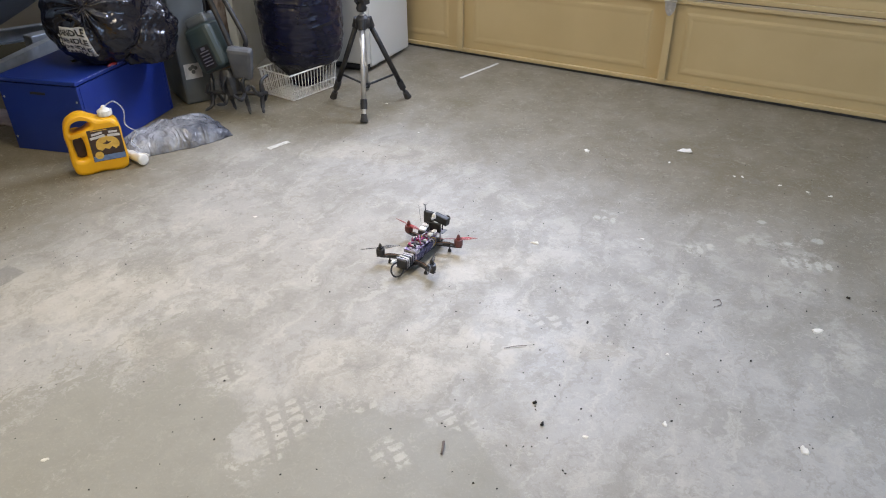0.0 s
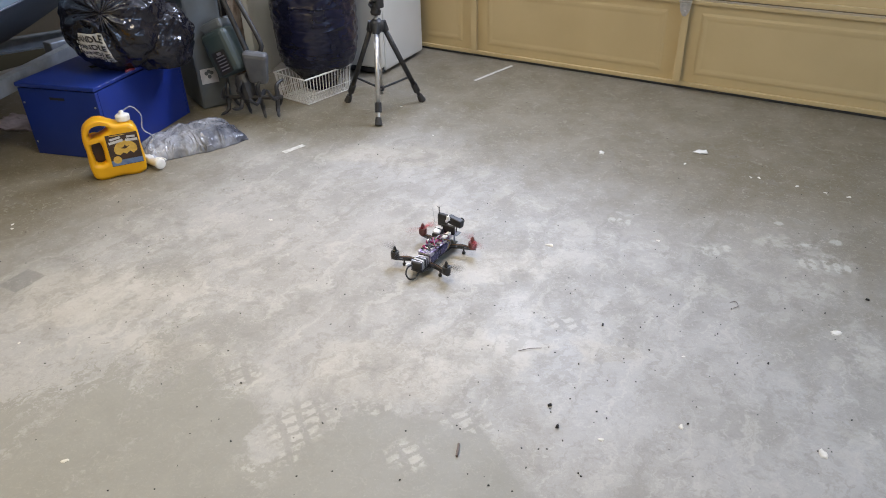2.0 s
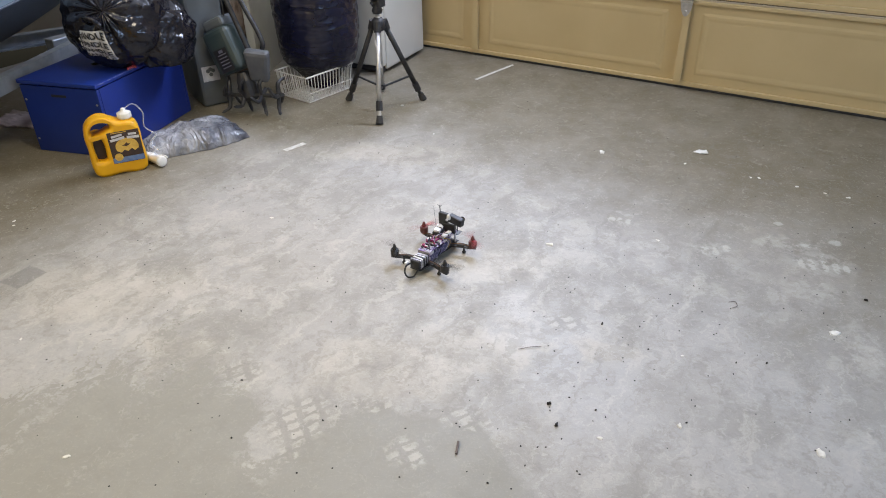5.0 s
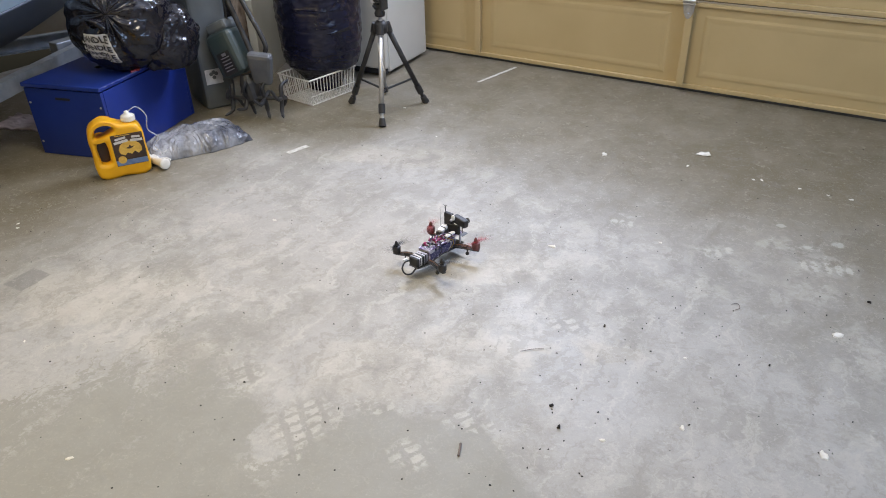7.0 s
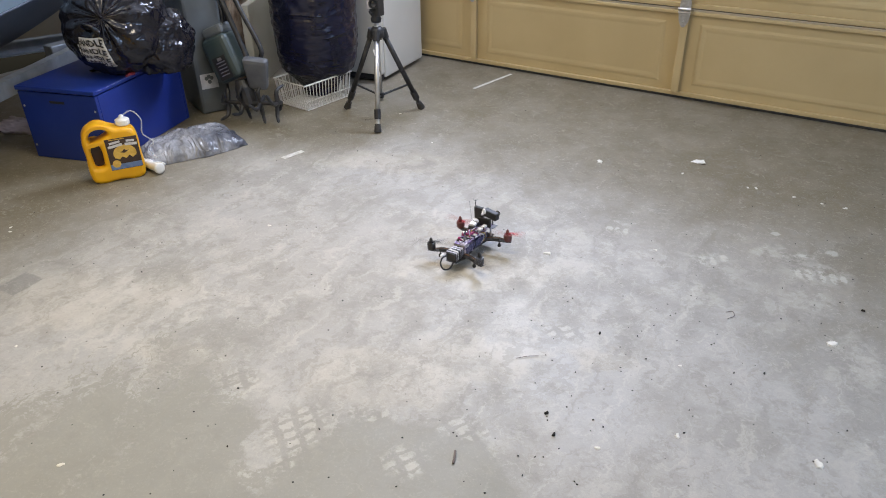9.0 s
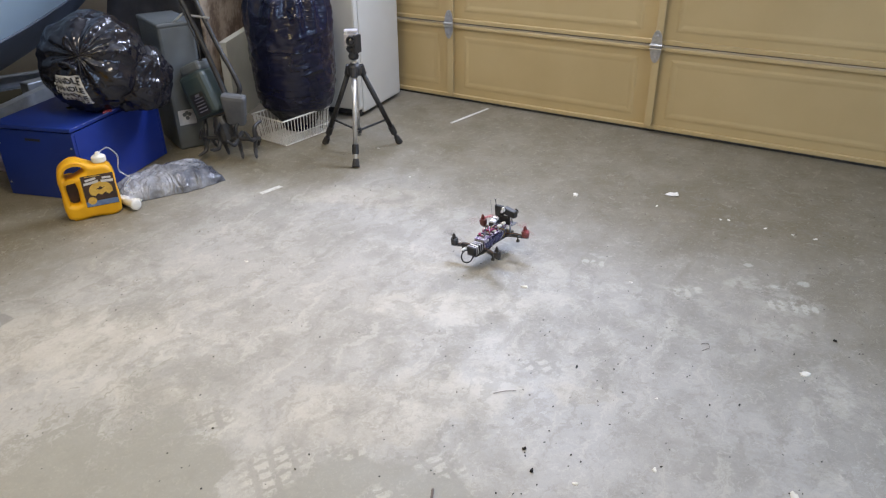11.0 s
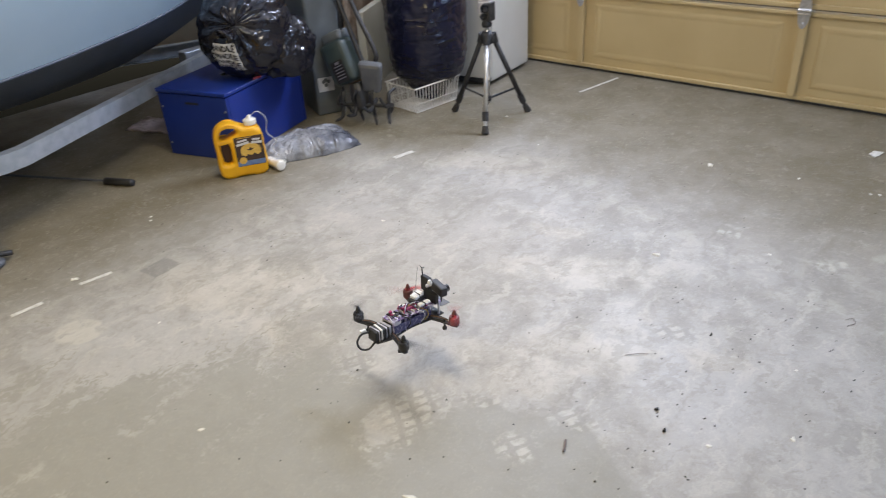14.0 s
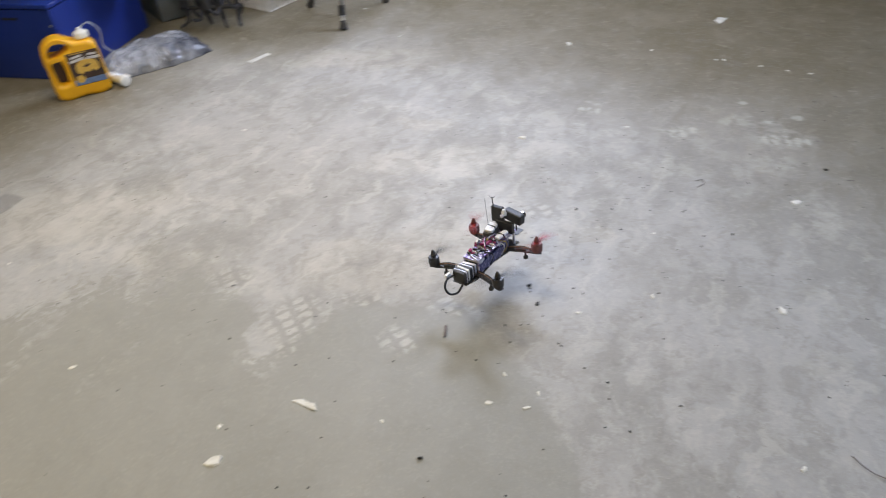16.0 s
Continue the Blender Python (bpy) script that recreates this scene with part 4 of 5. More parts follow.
def jug():
    yaw = math.degrees(math.atan2(0.175, 0.114))
    J = pose(-2.595, 1.764, 0, 0, 0, yaw)
    t = thing("cleaner_jug", J, "yellow plastic cleaner jug with white cap and dark label", "jug")
    outer = [(-0.095, 0.006), (0.0, 0.002), (0.095, 0.006), (0.104, 0.03), (0.103, 0.12), (0.098, 0.195), (0.085, 0.212), (0.068, 0.220), (0.030, 0.222), (0.008, 0.232), (-0.030, 0.246), (-0.062, 0.243),
             (-0.090, 0.226), (-0.105, 0.195), (-0.106, 0.12), (-0.105, 0.03)]
    grip = [(-0.078, 0.180), (-0.060, 0.178), (-0.022, 0.192), (-0.006, 0.204), (-0.014, 0.220), (-0.036, 0.229), (-0.058, 0.224), (-0.076, 0.206)]
    slot = [(-0.078, 0.070), (-0.046, 0.070), (-0.044, 0.084), (-0.046, 0.150), (-0.052, 0.160), (-0.076, 0.160), (-0.081, 0.15), (-0.081, 0.084)]
    part("body", moved(plate([(outer, True), (grip, True), (slot, True)], 0.085, 0.016, 6), pose(0, 0, 0.001, 90)), M_jug, t, smooth=True)
    part("slot_back", box(0.048, 0.018, 0.104, (-0.062, 0.006, 0.115), 0.004), M_label, t, "dark recess behind the grip")
    part("neck", lathe([(0.024, 0), (0.024, 0.014)], 24, (0.060, 0, 0.214)), M_jug, t)
    cap = part("cap", lathe([(0.026, 0), (0.027, 0.004), (0.026, 0.022), (0.020, 0.026), (0.010, 0.030), (0.009, 0.038), (0.004, 0.041)], 28, (0.060, 0, 0.224)), M_white, t, "white screw cap", smooth=True)
    for k in range(20):
        a = 2 * math.pi * k / 20
        part("cap_rib", box(0.002, 0.003, 0.018, (0.060 + 0.0268 * math.cos(a), 0.0268 * math.sin(a), 0.236), 0, Euler((0, 0, a)).to_matrix()), M_white, cap)
    f = -0.0432
    lab = part("label", box(0.122, 0.0012, 0.134, (0.036, f, 0.118), 0.0004), M_label, t, "dark label with a yellow moon and pale title")
    part("moon", moved(plate([([(0.044 * math.cos(a * math.pi / 6), 0.036 * math.sin(a * math.pi / 6)) for a in range(12)], True)], 0.001), pose(0.040, f - 0.0012, 0.118, 90)), M_moon, lab)
    part("skyline", moved(plate([([(-0.055, -0.010), (0.055, -0.010), (0.055, 0.006), (0.04, 0.012), (0.03, 0.004), (0.018, 0.016), (0.004, 0.005), (-0.01, 0.013), (-0.022, 0.003), (-0.035, 0.010), (-0.055, 0.004)], False)], 0.001), pose(0.037, f - 0.0022, 0.092, 90)), M_label, lab)
    part("figure_shape", moved(plate([([(-0.016, 0.0), (-0.004, 0.004), (0.002, 0.012), (0.008, 0.004), (0.020, 0.006), (0.008, -0.002), (0.0, -0.005)], False)], 0.001), pose(0.038, f - 0.0022, 0.125, 90)), M_label, lab)
    part("blue_band", box(0.120, 0.001, 0.022, (0.036, f - 0.0012, 0.064)), M_lblue, lab)
    part("badge", moved(plate([([(0.016 * math.cos(a * math.pi / 6), 0.016 * math.sin(a * math.pi / 6)) for a in range(12)], True)], 0.001), pose(0.000, f - 0.0028, 0.078, 90)), M_moon, lab, "small round yellow badge")
    for x, w in ((0.010, 0.056), (0.070, 0.046)):
        for dz, hh in ((0.0, 0.0105), (0.014, 0.0085)):
            part("title_bar", box(w - dz, 0.001, hh, (x, f - 0.0014, 0.154 + dz), 0, Euler((0, radians(-8 if x < 0.05 else 4), 0)).to_matrix()), M_print, lab)
    part("fine_print_bar", box(0.06, 0.001, 0.0025, (0.02, f - 0.0013, 0.1805)), M_moon, lab)
    # hose and trigger sprayer
    tip = J @ Vector((0.066, 0.0, 0.262))
    pts = [tip, tip + Vector((0.02, 0.03, 0.012)), tip + Vector((0.035, 0.055, -0.03)), tip + Vector((0.03, 0.05, -0.09)), tip + Vector((0.055, 0.075, -0.13)), tip + Vector((0.035, 0.06, -0.165)), tip + Vector((0.065, 0.07, -0.20))]
    local = [J.inverted() @ p for p in pts]
    part("hose", rod(bend(local), 0.0027, 8), M_hose, t, "thin clear plastic hose", smooth=True)
    s = thing("trigger_sprayer", pose(-2.512, 1.872, 0.016, 0, 0, -8) @ Matrix.Scale(0.88, 4), "white plastic trigger sprayer lying on the floor", "sprayer")
    part("barrel", lathe([(0.017, 0), (0.019, 0.02), (0.020, 0.07), (0.026, 0.088), (0.026, 0.098), (0.018, 0.100)], 20, (-0.04, 0, 0.008), Euler((0, radians(86), 0)).to_matrix()), M_white, s, smooth=True)
    part("head", box(0.05, 0.036, 0.034, (-0.05, 0.004, 0.012), 0.008), M_white, s)
    part("trigger", rod(bend([(-0.03, 0.02, 0.012), (-0.012, 0.045, 0.01), (0.018, 0.05, 0.008)]), 0.006, 8), M_white, s, smooth=True)
    part("nozzle", lathe([(0.012, 0), (0.012, 0.02), (0.006, 0.024)], 16, (-0.075, 0.004, 0.016), Euler((0, radians(-90), 0)).to_matrix()), M_white, s)


jug()


def flat_bag():
    bm = bmesh.new()
    nx, ny = 64, 40
    top, low = [], []
    for j in range(ny + 1):
        for i in range(nx + 1):
            u, v = -1 + 2 * i / nx, -1 + 2 * j / ny
            edge = max(0.0, (1 - abs(u) ** 3.5) * (1 - abs(v) ** 3.0))
            x = u * 0.225 + 0.012 * noise.noise((v * 3, 1, u))
            y = v * (0.125 + 0.02 * math.sin(u * 2.2 + 0.6)) + 0.014 * noise.noise((u * 4, v, 2))
            crease = 0.030 * abs(noise.noise((x * 9 + y * 5, y * 7, 3))) + 0.012 * abs(noise.noise((x * 26 - y * 11, y * 20, 8)))
            z = 0.004 + edge ** 0.5 * (0.064 + crease * 1.0) + 0.006 * abs(noise.noise((x * 50, y * 50, 4)))
            top.append(bm.verts.new((x, y, z)))
            low.append(bm.verts.new((x, y, 0.001)))
    w = nx + 1
    for j in range(ny):
        for i in range(nx):
            a = j * w + i
            bm.faces.new((top[a], top[a + 1], top[a + w + 1], top[a + w]))
            bm.faces.new((low[a], low[a + w], low[a + w + 1], low[a + 1]))
    rim = [j * w for j in range(ny + 1)][::-1] + [i for i in range(1, nx + 1)] + [j * w + nx for j in range(1, ny + 1)] + [ny * w + i for i in range(nx - 1, 0, -1)]
    for a, b in zip(rim, rim[1:] + rim[:1]):
        bm.faces.new((top[a], low[a], low[b], top[b]))
    bmesh.ops.recalc_face_normals(bm, faces=bm.faces)
    ob = part("plastic_bag", bm, M_clear, smooth=True)
    ob.matrix_world = pose(-2.572, 2.120, 0, 0, 0, 70)
    tagged(ob, "crumpled grey plastic bag lying flat beside the chest", "plastic bag")


flat_bag()

# ---- boat on its trailer ----
BX = -3.60


def boat():
    t = thing("boat", pose(BX, 0, 0), "pale blue-grey boat hull with a dark bottom on a trailer", "boat")
    # stations: y, chine half-breadth, chine height, keel height, gunwale half-breadth, gunwale height
    st = [(-2.3, 0.86, 0.62, 0.29, 0.98, 1.12), (-1.0, 0.88, 0.61, 0.285, 1.00, 1.12), (0.2, 0.87, 0.60, 0.285, 1.00, 1.14), (0.83, 0.83, 0.60, 0.285, 0.97, 1.16), (1.2, 0.71, 0.60, 0.29, 0.90, 1.19),
          (1.68, 0.55, 0.62, 0.32, 0.78, 1.23), (1.98, 0.44, 0.65, 0.37, 0.67, 1.26), (2.39, 0.23, 0.71, 0.50, 0.46, 1.30), (2.65, 0.09, 0.76, 0.65, 0.28, 1.33), (2.82, 0.01, 0.80, 0.79, 0.12, 1.35)]
    dense = []
    for a, b in zip(st, st[1:]):
        for k in range(5):
            dense.append([p + (q - p) * k / 5 for p, q in zip(a, b)])
    dense.append(list(st[-1]))
    for _ in range(4):
        dense = [dense[0]] + [[(a + 2 * b + c) / 4 for a, b, c in zip(*tri)] for tri in zip(dense, dense[1:], dense[2:])] + [dense[-1]]

    def skin(fn, n, name, material, smooth=True):
        bm = bmesh.new()
        rows = []
        for s in dense:
            rows.append([bm.verts.new(fn(s, k / n)) for k in range(n + 1)])
        for a, b in zip(rows, rows[1:]):
            for k in range(n):
                bm.faces.new((a[k], b[k], b[k + 1], a[k + 1]))
        return part(name, bm, material, t, smooth=smooth)

    for side, nm in ((1, "topside"), (-1, "topside")):
        def top(s, f, side=side):
            y, ch, zc, zk, gb, zg = s
            return (side * (ch + (gb - ch) * f + 0.03 * math.sin(math.pi * f)), y + 0.10 * f * max(0, (y - 1.5)), zc + (zg - zc) * f)

        def bottom(s, f, side=side):
            y, ch, zc, zk, gb, zg = s
            return (side * ch * f, y, zk + (zc - 0.012 - zk) * f ** 1.4)
        skin(top, 10, nm, M_hull)
        skin(bottom, 8, "bottom", M_bottom)
        part("chine_rail", rod([(side * (s[1] - 0.002), s[0], s[2] - 0.006) for s in dense], 0.007, 8), M_bottom, t, smooth=True)
        part("rub_rail", rod([(side * (s[4] + 0.01), s[0] + 0.10 * max(0, s[0] - 1.5), s[5]) for s in dense], 0.02, 8), M_rubber, t, smooth=True)
    skin(lambda s, f: ((2 * f - 1) * s[4], s[0] + 0.10 * max(0, s[0] - 1.5), s[5] + 0.02 + 0.05 * (1 - (2 * f - 1) ** 2)), 6, "deck_cover", M_hull)
    y, ch, zc, zk, gb, zg = dense[0]
    bm = bmesh.new()
    bm.faces.new([bm.verts.new(v) for v in ((0, y, zk), (ch, y, zc), (gb, y, zg), (-gb, y, zg), (-ch, y, zc))])
    part("transom", bm, M_hull, t)


boat()


def draped_cover():
    """A draped dark cover over boxes in the corner."""
    bm = bmesh.new()
    n = 40
    g = []
    for j in range(n + 1):
        row = []
        for i in range(n + 1):
            u, v = -1 + 2 * i / n, -1 + 2 * j / n
            m = max(abs(u), abs(v))
            z = 1.05 * (1 - max(0, (m - 0.55) / 0.45) ** 0.8) + 0.05 * noise.noise((u * 3, v * 3, 1))
            k = 0.75 + 0.25 * m + 0.04 * noise.noise((u * 6, v * 6, 8))
            row.append(bm.verts.new((u * 0.36 * k, v * 0.42 * k, max(0.002, z))))
        g.append(row)
    for j in range(n):
        for i in range(n):
            bm.faces.new((g[j][i], g[j][i + 1], g[j + 1][i + 1], g[j + 1][i]))
    ob = part("draped_cover", bm, M_tarp, smooth=True)
    ob.matrix_world = pose(-3.86, 3.42, 0, 0, 0, 20)
    tagged(ob, "dark blue-black cloth cover draped over a stack in the corner", "cover")


draped_cover()


def trailer():
    t = thing("boat_trailer", pose(BX, 0, 0), "galvanised steel boat trailer under the hull", "trailer")
    zt, hh, w = 0.335, 0.070, 0.045

    def beam(pts, name):
        """A rectangular steel channel bent in plan, with an open inner side."""
        bm = bmesh.new()
        rings = []
        for i, p in enumerate(pts):
            a, b = Vector(pts[max(0, i - 1)]), Vector(pts[min(len(pts) - 1, i + 1)])
            d = (b - a).normalized()
            s = Vector((d.y, -d.x)) * (1 if p[0] >= 0 else -1)
            s = s if s.x * p[0] >= 0 else -s
            sec = [(0, zt - hh), (0, zt), (-w, zt), (-w, zt - 0.006), (-0.006, zt - 0.006), (-0.006, zt - hh + 0.006), (-w, zt - hh + 0.006), (-w, zt - hh)]
            rings.append([bm.verts.new((p[0] + s.x * o, p[1] + s.y * o, z)) for o, z in sec])
        for a, b in zip(rings, rings[1:]):
            for k in range(8):
                bm.faces.new((a[k], b[k], b[(k + 1) % 8], a[(k + 1) % 8]))
        bm.faces.new(rings[0])
        bm.faces.new(rings[-1][::-1])
        bmesh.ops.recalc_face_normals(bm, faces=bm.faces)
        return part(name, bm, M_galv, t)

    for s in (1, -1):
        beam([(s * 0.75, -2.2), (s * 0.75, 0.60), (s * 0.752, 0.92), (s * 0.742, 1.00), (s * 0.70, 1.10), (s * 0.51, 1.535), (s * 0.20, 2.22), (s * 0.03, 2.62)], "side_rail")
        part("bunk", box(0.09, 2.6, 0.05, (s * 0.45, -0.5, 0.372), 0.006, Euler((0, radians(-s * 12), 0)).to_matrix()), M_rubber, t)
        for y in (-1.4, 0.3):
            part("bunk_post", box(0.05, 0.05, 0.06, (s * 0.45, y, 0.335), 0.004), M_galv, t)
        part("wheel", merge(lathe([(0.16, -0.07), (0.245, -0.075), (0.26, -0.04), (0.26, 0.04), (0.245, 0.075), (0.16, 0.07)], 36, (s * 0.95, -1.1, 0.26), Euler((0, radians(90), 0)).to_matrix())), M_rubber, t)
    part("coupler_tube", box(0.07, 1.3, 0.07, (0, 2.85, zt - 0.045), 0.006), M_galv, t)
    for y in (-1.4, 0.3):
        part("cross_member", box(1.41, 0.06, 0.06, (0, y, zt - 0.045), 0.004), M_galv, t)
    part("axle", box(1.8, 0.05, 0.05, (0, -1.1, 0.26), 0.004), M_galv, t)
    part("tongue_jack", lathe([(0.06, 0), (0.06, 0.012), (0.022, 0.02), (0.022, 0.36), (0.03, 0.38)], 16, (0.07, 3.2, 0)), M_galv, t)
    for k in range(7):
        f = k / 6
        o = Vector((0.02 + 0.30 * f, 2.62 + 0.05 * f, 0.80 - 0.035 * math.sin(math.pi * f)))
        ring = [(0.026 * math.cos(a * math.pi / 8), 0.016 * math.sin(a * math.pi / 8), 0) for a in range(16)]
        part("chain_link", moved(rod(ring, 0.0038, 6, True), Matrix.Translation(o) @ pose(0, 0, 0, 90 * (k % 2) + 20, 0, -20)), M_galv, t, smooth=True)


trailer()


def loose_on_floor():
    # long tool with a black grip, under the trailer
    t = thing("long_handled_tool", pose(-2.988, 1.375, 0.0165, 0, 0, 23.0), "long thin metal rod with a black grip lying on the floor", "tool")
    part("grip", lathe([(0.014, -0.072), (0.0165, -0.068), (0.0165, 0.060), (0.014, 0.072)], 16, (0, 0, 0), Euler((0, radians(90), 0)).to_matrix()), M_black, t, smooth=True)
    part("rod", rod([(-0.07, 0, 0), (-0.95, 0, -0.010)], 0.0055, 8), M_greyp, t)
    # folded rag behind the chest
    bm = bmesh.new()
    n = 24
    g = [[bm.verts.new((-0.17 + 0.34 * i / n + 0.02 * noise.noise((j * 0.3, 0, 5)), -0.09 + 0.18 * j / n + 0.02 * noise.noise((i * 0.3, 2, 0)), 0.006 + 0.022 * abs(noise.noise((i * 0.25, j * 0.4, 1))))) for i in range(n + 1)] for j in range(n + 1)]
    for j in range(n):
        for i in range(n):
            bm.faces.new((g[j][i], g[j][i + 1], g[j + 1][i + 1], g[j + 1][i]))
    r = bmesh.ops.extrude_face_region(bm, geom=bm.faces[:])
    for v in r["geom"]:
        if isinstance(v, bmesh.types.BMVert):
            v.co.z = 0.001
    bmesh.ops.recalc_face_normals(bm, faces=bm.faces)
    ob = part("rag", bm, M_rag, smooth=True)
    ob.matrix_world = pose(-3.50, 1.93, 0, 0, 0, 20)
    tagged(ob, "pale pinkish rag crumpled on the floor", "rag")
    # small folding stand: grey rubber foot, black legs
    s = thing("folding_stand", pose(-2.745, 0.66, 0, 0, 0, 62), "black folding stand with a grey rubber foot", "stand")
    part("rubber_foot", rod(bend([(-0.09, 0.0, 0.014), (0.0, -0.03, 0.014), (0.075, -0.02, 0.014), (0.085, 0.02, 0.014), (0.03, 0.035, 0.02), (-0.06, 0.03, 0.03)]), 0.014, 10), M_greyp, s, "grey rubber foot", smooth=True)
    part("leg_panel", box(0.10, 0.03, 0.34, (-0.055, 0.04, 0.17), 0.012, Euler((radians(-8), radians(-22), 0)).to_matrix(), taper=1.3), M_black, s)
    part("leg_tube", rod([(0.03, 0.0, 0.02), (-0.12, 0.06, 0.36)], 0.010, 10), M_greyp, s)
    part("handle_bar", rod(bend([(-0.16, -0.05, 0.085), (-0.02, 0.0, 0.052), (0.125, 0.05, 0.022)]), 0.0105, 12), M_black, s, smooth=True)
    # strips of white tape in a line
    strips = [(-2.318, 0.888, 0.108, 78), (-2.330, 0.655, 0.098, 84), (-2.330, 0.440, 0.098, 86), (-2.112, 2.300, 0.108, 76.5), (-1.810, 3.670, 0.345, 79)]
    for x, y, ln, a in strips:
        bm = bmesh.new()
        n = 14
        ring = []
        for side in (-1, 1):
            for k in range(n + 1):
                f = k / n if side < 0 else 1 - k / n
                ring.append(bm.verts.new((ln * (f - 0.5), side * (0.0135 if abs(a - 76.5) < 0.01 else 0.009) * (1 + 0.18 * noise.noise((f * 9, side, x * 7))), 0.0004)))
        face = bm.faces.new(ring)
        ex = bmesh.ops.extrude_face_region(bm, geom=[face])
        for v in ex["geom"]:
            if isinstance(v, bmesh.types.BMVert):
                v.co.z = 0.0016
        bmesh.ops.recalc_face_normals(bm, faces=bm.faces)
        ob = part("tape_strip", bm, M_tape)
        ob.matrix_world = pose(x, y, 0, 0, 0, a)
        tagged(ob, "worn strip of white tape stuck to the concrete", "tape", "tape strips on the floor")


loose_on_floor()


def flake(seed, r, h):
    """A small irregular chip."""
    rnd = random.Random(seed)
    bm = bmesh.new()
    n = 9
    a = [bm.verts.new((r * k * math.cos(2 * math.pi * i / n), r * 0.62 * k * math.sin(2 * math.pi * i / n), 0.0003)) for i in range(n) for k in [rnd.uniform(0.55, 1.2)]]
    b = [bm.verts.new((v.co.x * 0.8, v.co.y * 0.8, h * rnd.uniform(0.5, 1.2))) for v in a]
    for i in range(n):
        bm.faces.new((a[i], a[(i + 1) % n], b[(i + 1) % n], b[i]))
    bm.faces.new(b)
    bm.faces.new(a[::-1])
    return bm


# places on the floor of the grit and the pale chips that stand out
GRIT_A = [(-0.479, 1.355), (-0.434, 1.297), (-0.595, 1.952), (-0.614, 1.831), (-0.609, 1.855), (-0.475, 1.728), (-0.580, 1.640), (-0.634, 1.680), (-0.726, 1.467), (-0.473, 1.536), (-0.385, 1.510), (-0.342, 1.381), (-0.371, 1.391), (-0.407, 1.263), (-0.445, 1.212), (-0.428, 1.221), (-0.480, 1.196), (-0.447, 1.148), (-0.497, 1.063), (-0.340, 1.190), (-0.467, 1.335), (-0.448, 1.445), (-0.381, 1.673), (-0.328, 1.681), (-0.290, 1.607), (-0.276, 1.803), (-0.183, 1.841), (-0.110, 1.739), (-0.041, 1.776), (-0.107, 1.690), (-0.177, 1.541), (-0.164, 1.524), (-0.168, 1.457), (-0.185, 1.355), (0.166, 1.656), (0.135, 1.527), (0.125, 1.508), (0.130, 1.995), (0.163, 2.214)]
GRIT_B = [(-0.040, 2.054), (0.006, 2.070), (0.063, 2.086), (0.035, 2.177), (-0.062, 2.227), (-0.011, 2.270), (-0.174, 1.979), (-0.312, 2.172), (-0.297, 2.048), (-0.279, 2.041), (-0.324, 1.912), (-0.352, 1.840), (-0.378, 1.768), (-0.405, 1.697), (-0.539, 2.117), (-2.379, 1.578), (-2.504, 1.457), (-2.501, 1.545), (-2.139, 1.489), (-2.198, 1.382), (-1.900, 1.302), (-1.700, 1.227), (-1.629, 1.162), (-1.547, 1.132), (-1.432, 1.268), (-1.827, 1.108), (-1.701, 1.074), (-1.803, 0.955), (-1.580, 0.894), (-1.211, 1.043), (-0.934, 1.087), (-1.086, 0.881), (-1.218, 1.497), (-0.675, 0.981), (-1.140, 0.767), (-0.934, 1.034)]
GRIT_C = [(-1.180, 2.590), (-1.880, 2.470), (-1.740, 2.420), (-1.440, 3.310), (-1.290, 3.200), (-0.490, 0.770), (-0.120, 1.010), (-0.170, 1.000), (-0.040, 1.120), (-0.720, 0.590), (-0.450, 0.730), (-0.260, 1.140), (0.240, 1.270), (0.270, 1.320), (-0.200, 1.120)]
CHIP_A = [(0.10, 2.00), (0.12, 1.51), (-0.78, 2.065), (-0.55, 2.93), (-0.89, 2.88), (-0.18, 1.44), (-0.33, 1.31), (-0.24, 1.70), (-0.47, 2.265), (-1.38, 0.65), (-1.89, 0.86), (-1.98, 2.97), (-1.64, 2.72),
          (-0.12, 2.92), (-0.29, 2.92), (-0.26, 2.93), (-0.02, 2.91), (0.06, 2.91)]
CHIP_B = [(-0.88, 0.585), (-0.42, 0.96), (-0.33, 1.03), (-0.34, 0.98), (0.21, 1.06), (-0.42, 1.05), (-0.93, 0.66), (-0.61, 0.82), (-2.38, 0.84), (-1.87, 0.35), (-1.76, 0.27), (-1.75, 1.75), (-2.55, 1.25), (-2.58, 1.27)]
rnd = random.Random(4)
grit_meshes = [mesh_of(flake(k, 0.0036, 0.004), "grit", M_grit) for k in range(6)]
chip_meshes = [mesh_of(flake(20 + k, 0.0105, 0.0025), "paint_chip", M_chip) for k in range(6)]
big = {(-0.434, 1.297): 1.9, (-0.479, 1.355): 1.7, (-0.475, 1.728): 1.4, (0.163, 2.214): 1.6, (-0.041, 1.776): 1.2, (-0.49, 0.77): 1.5, (0.10, 2.00): 1.7, (0.12, 1.51): 1.6, (-0.78, 2.065): 1.5, (-0.88, 0.585): 1.9, (-0.42, 0.96): 1.0, (-0.89, 2.88): 1.9, (-2.38, 0.84): 1.5}
for k, (x, y) in enumerate(GRIT_A + GRIT_B + GRIT_C):
    ob = new("grit", grit_meshes[k % 6])
    s = big.get((x, y), rnd.uniform(0.45, 0.85))
    ob.matrix_world = pose(x, y, 0, 0, 0, rnd.uniform(0, 360)) @ Matrix.Scale(s, 4)
    tagged(ob, "small dark crumb of grit on the concrete", "grit", "grit on the floor")
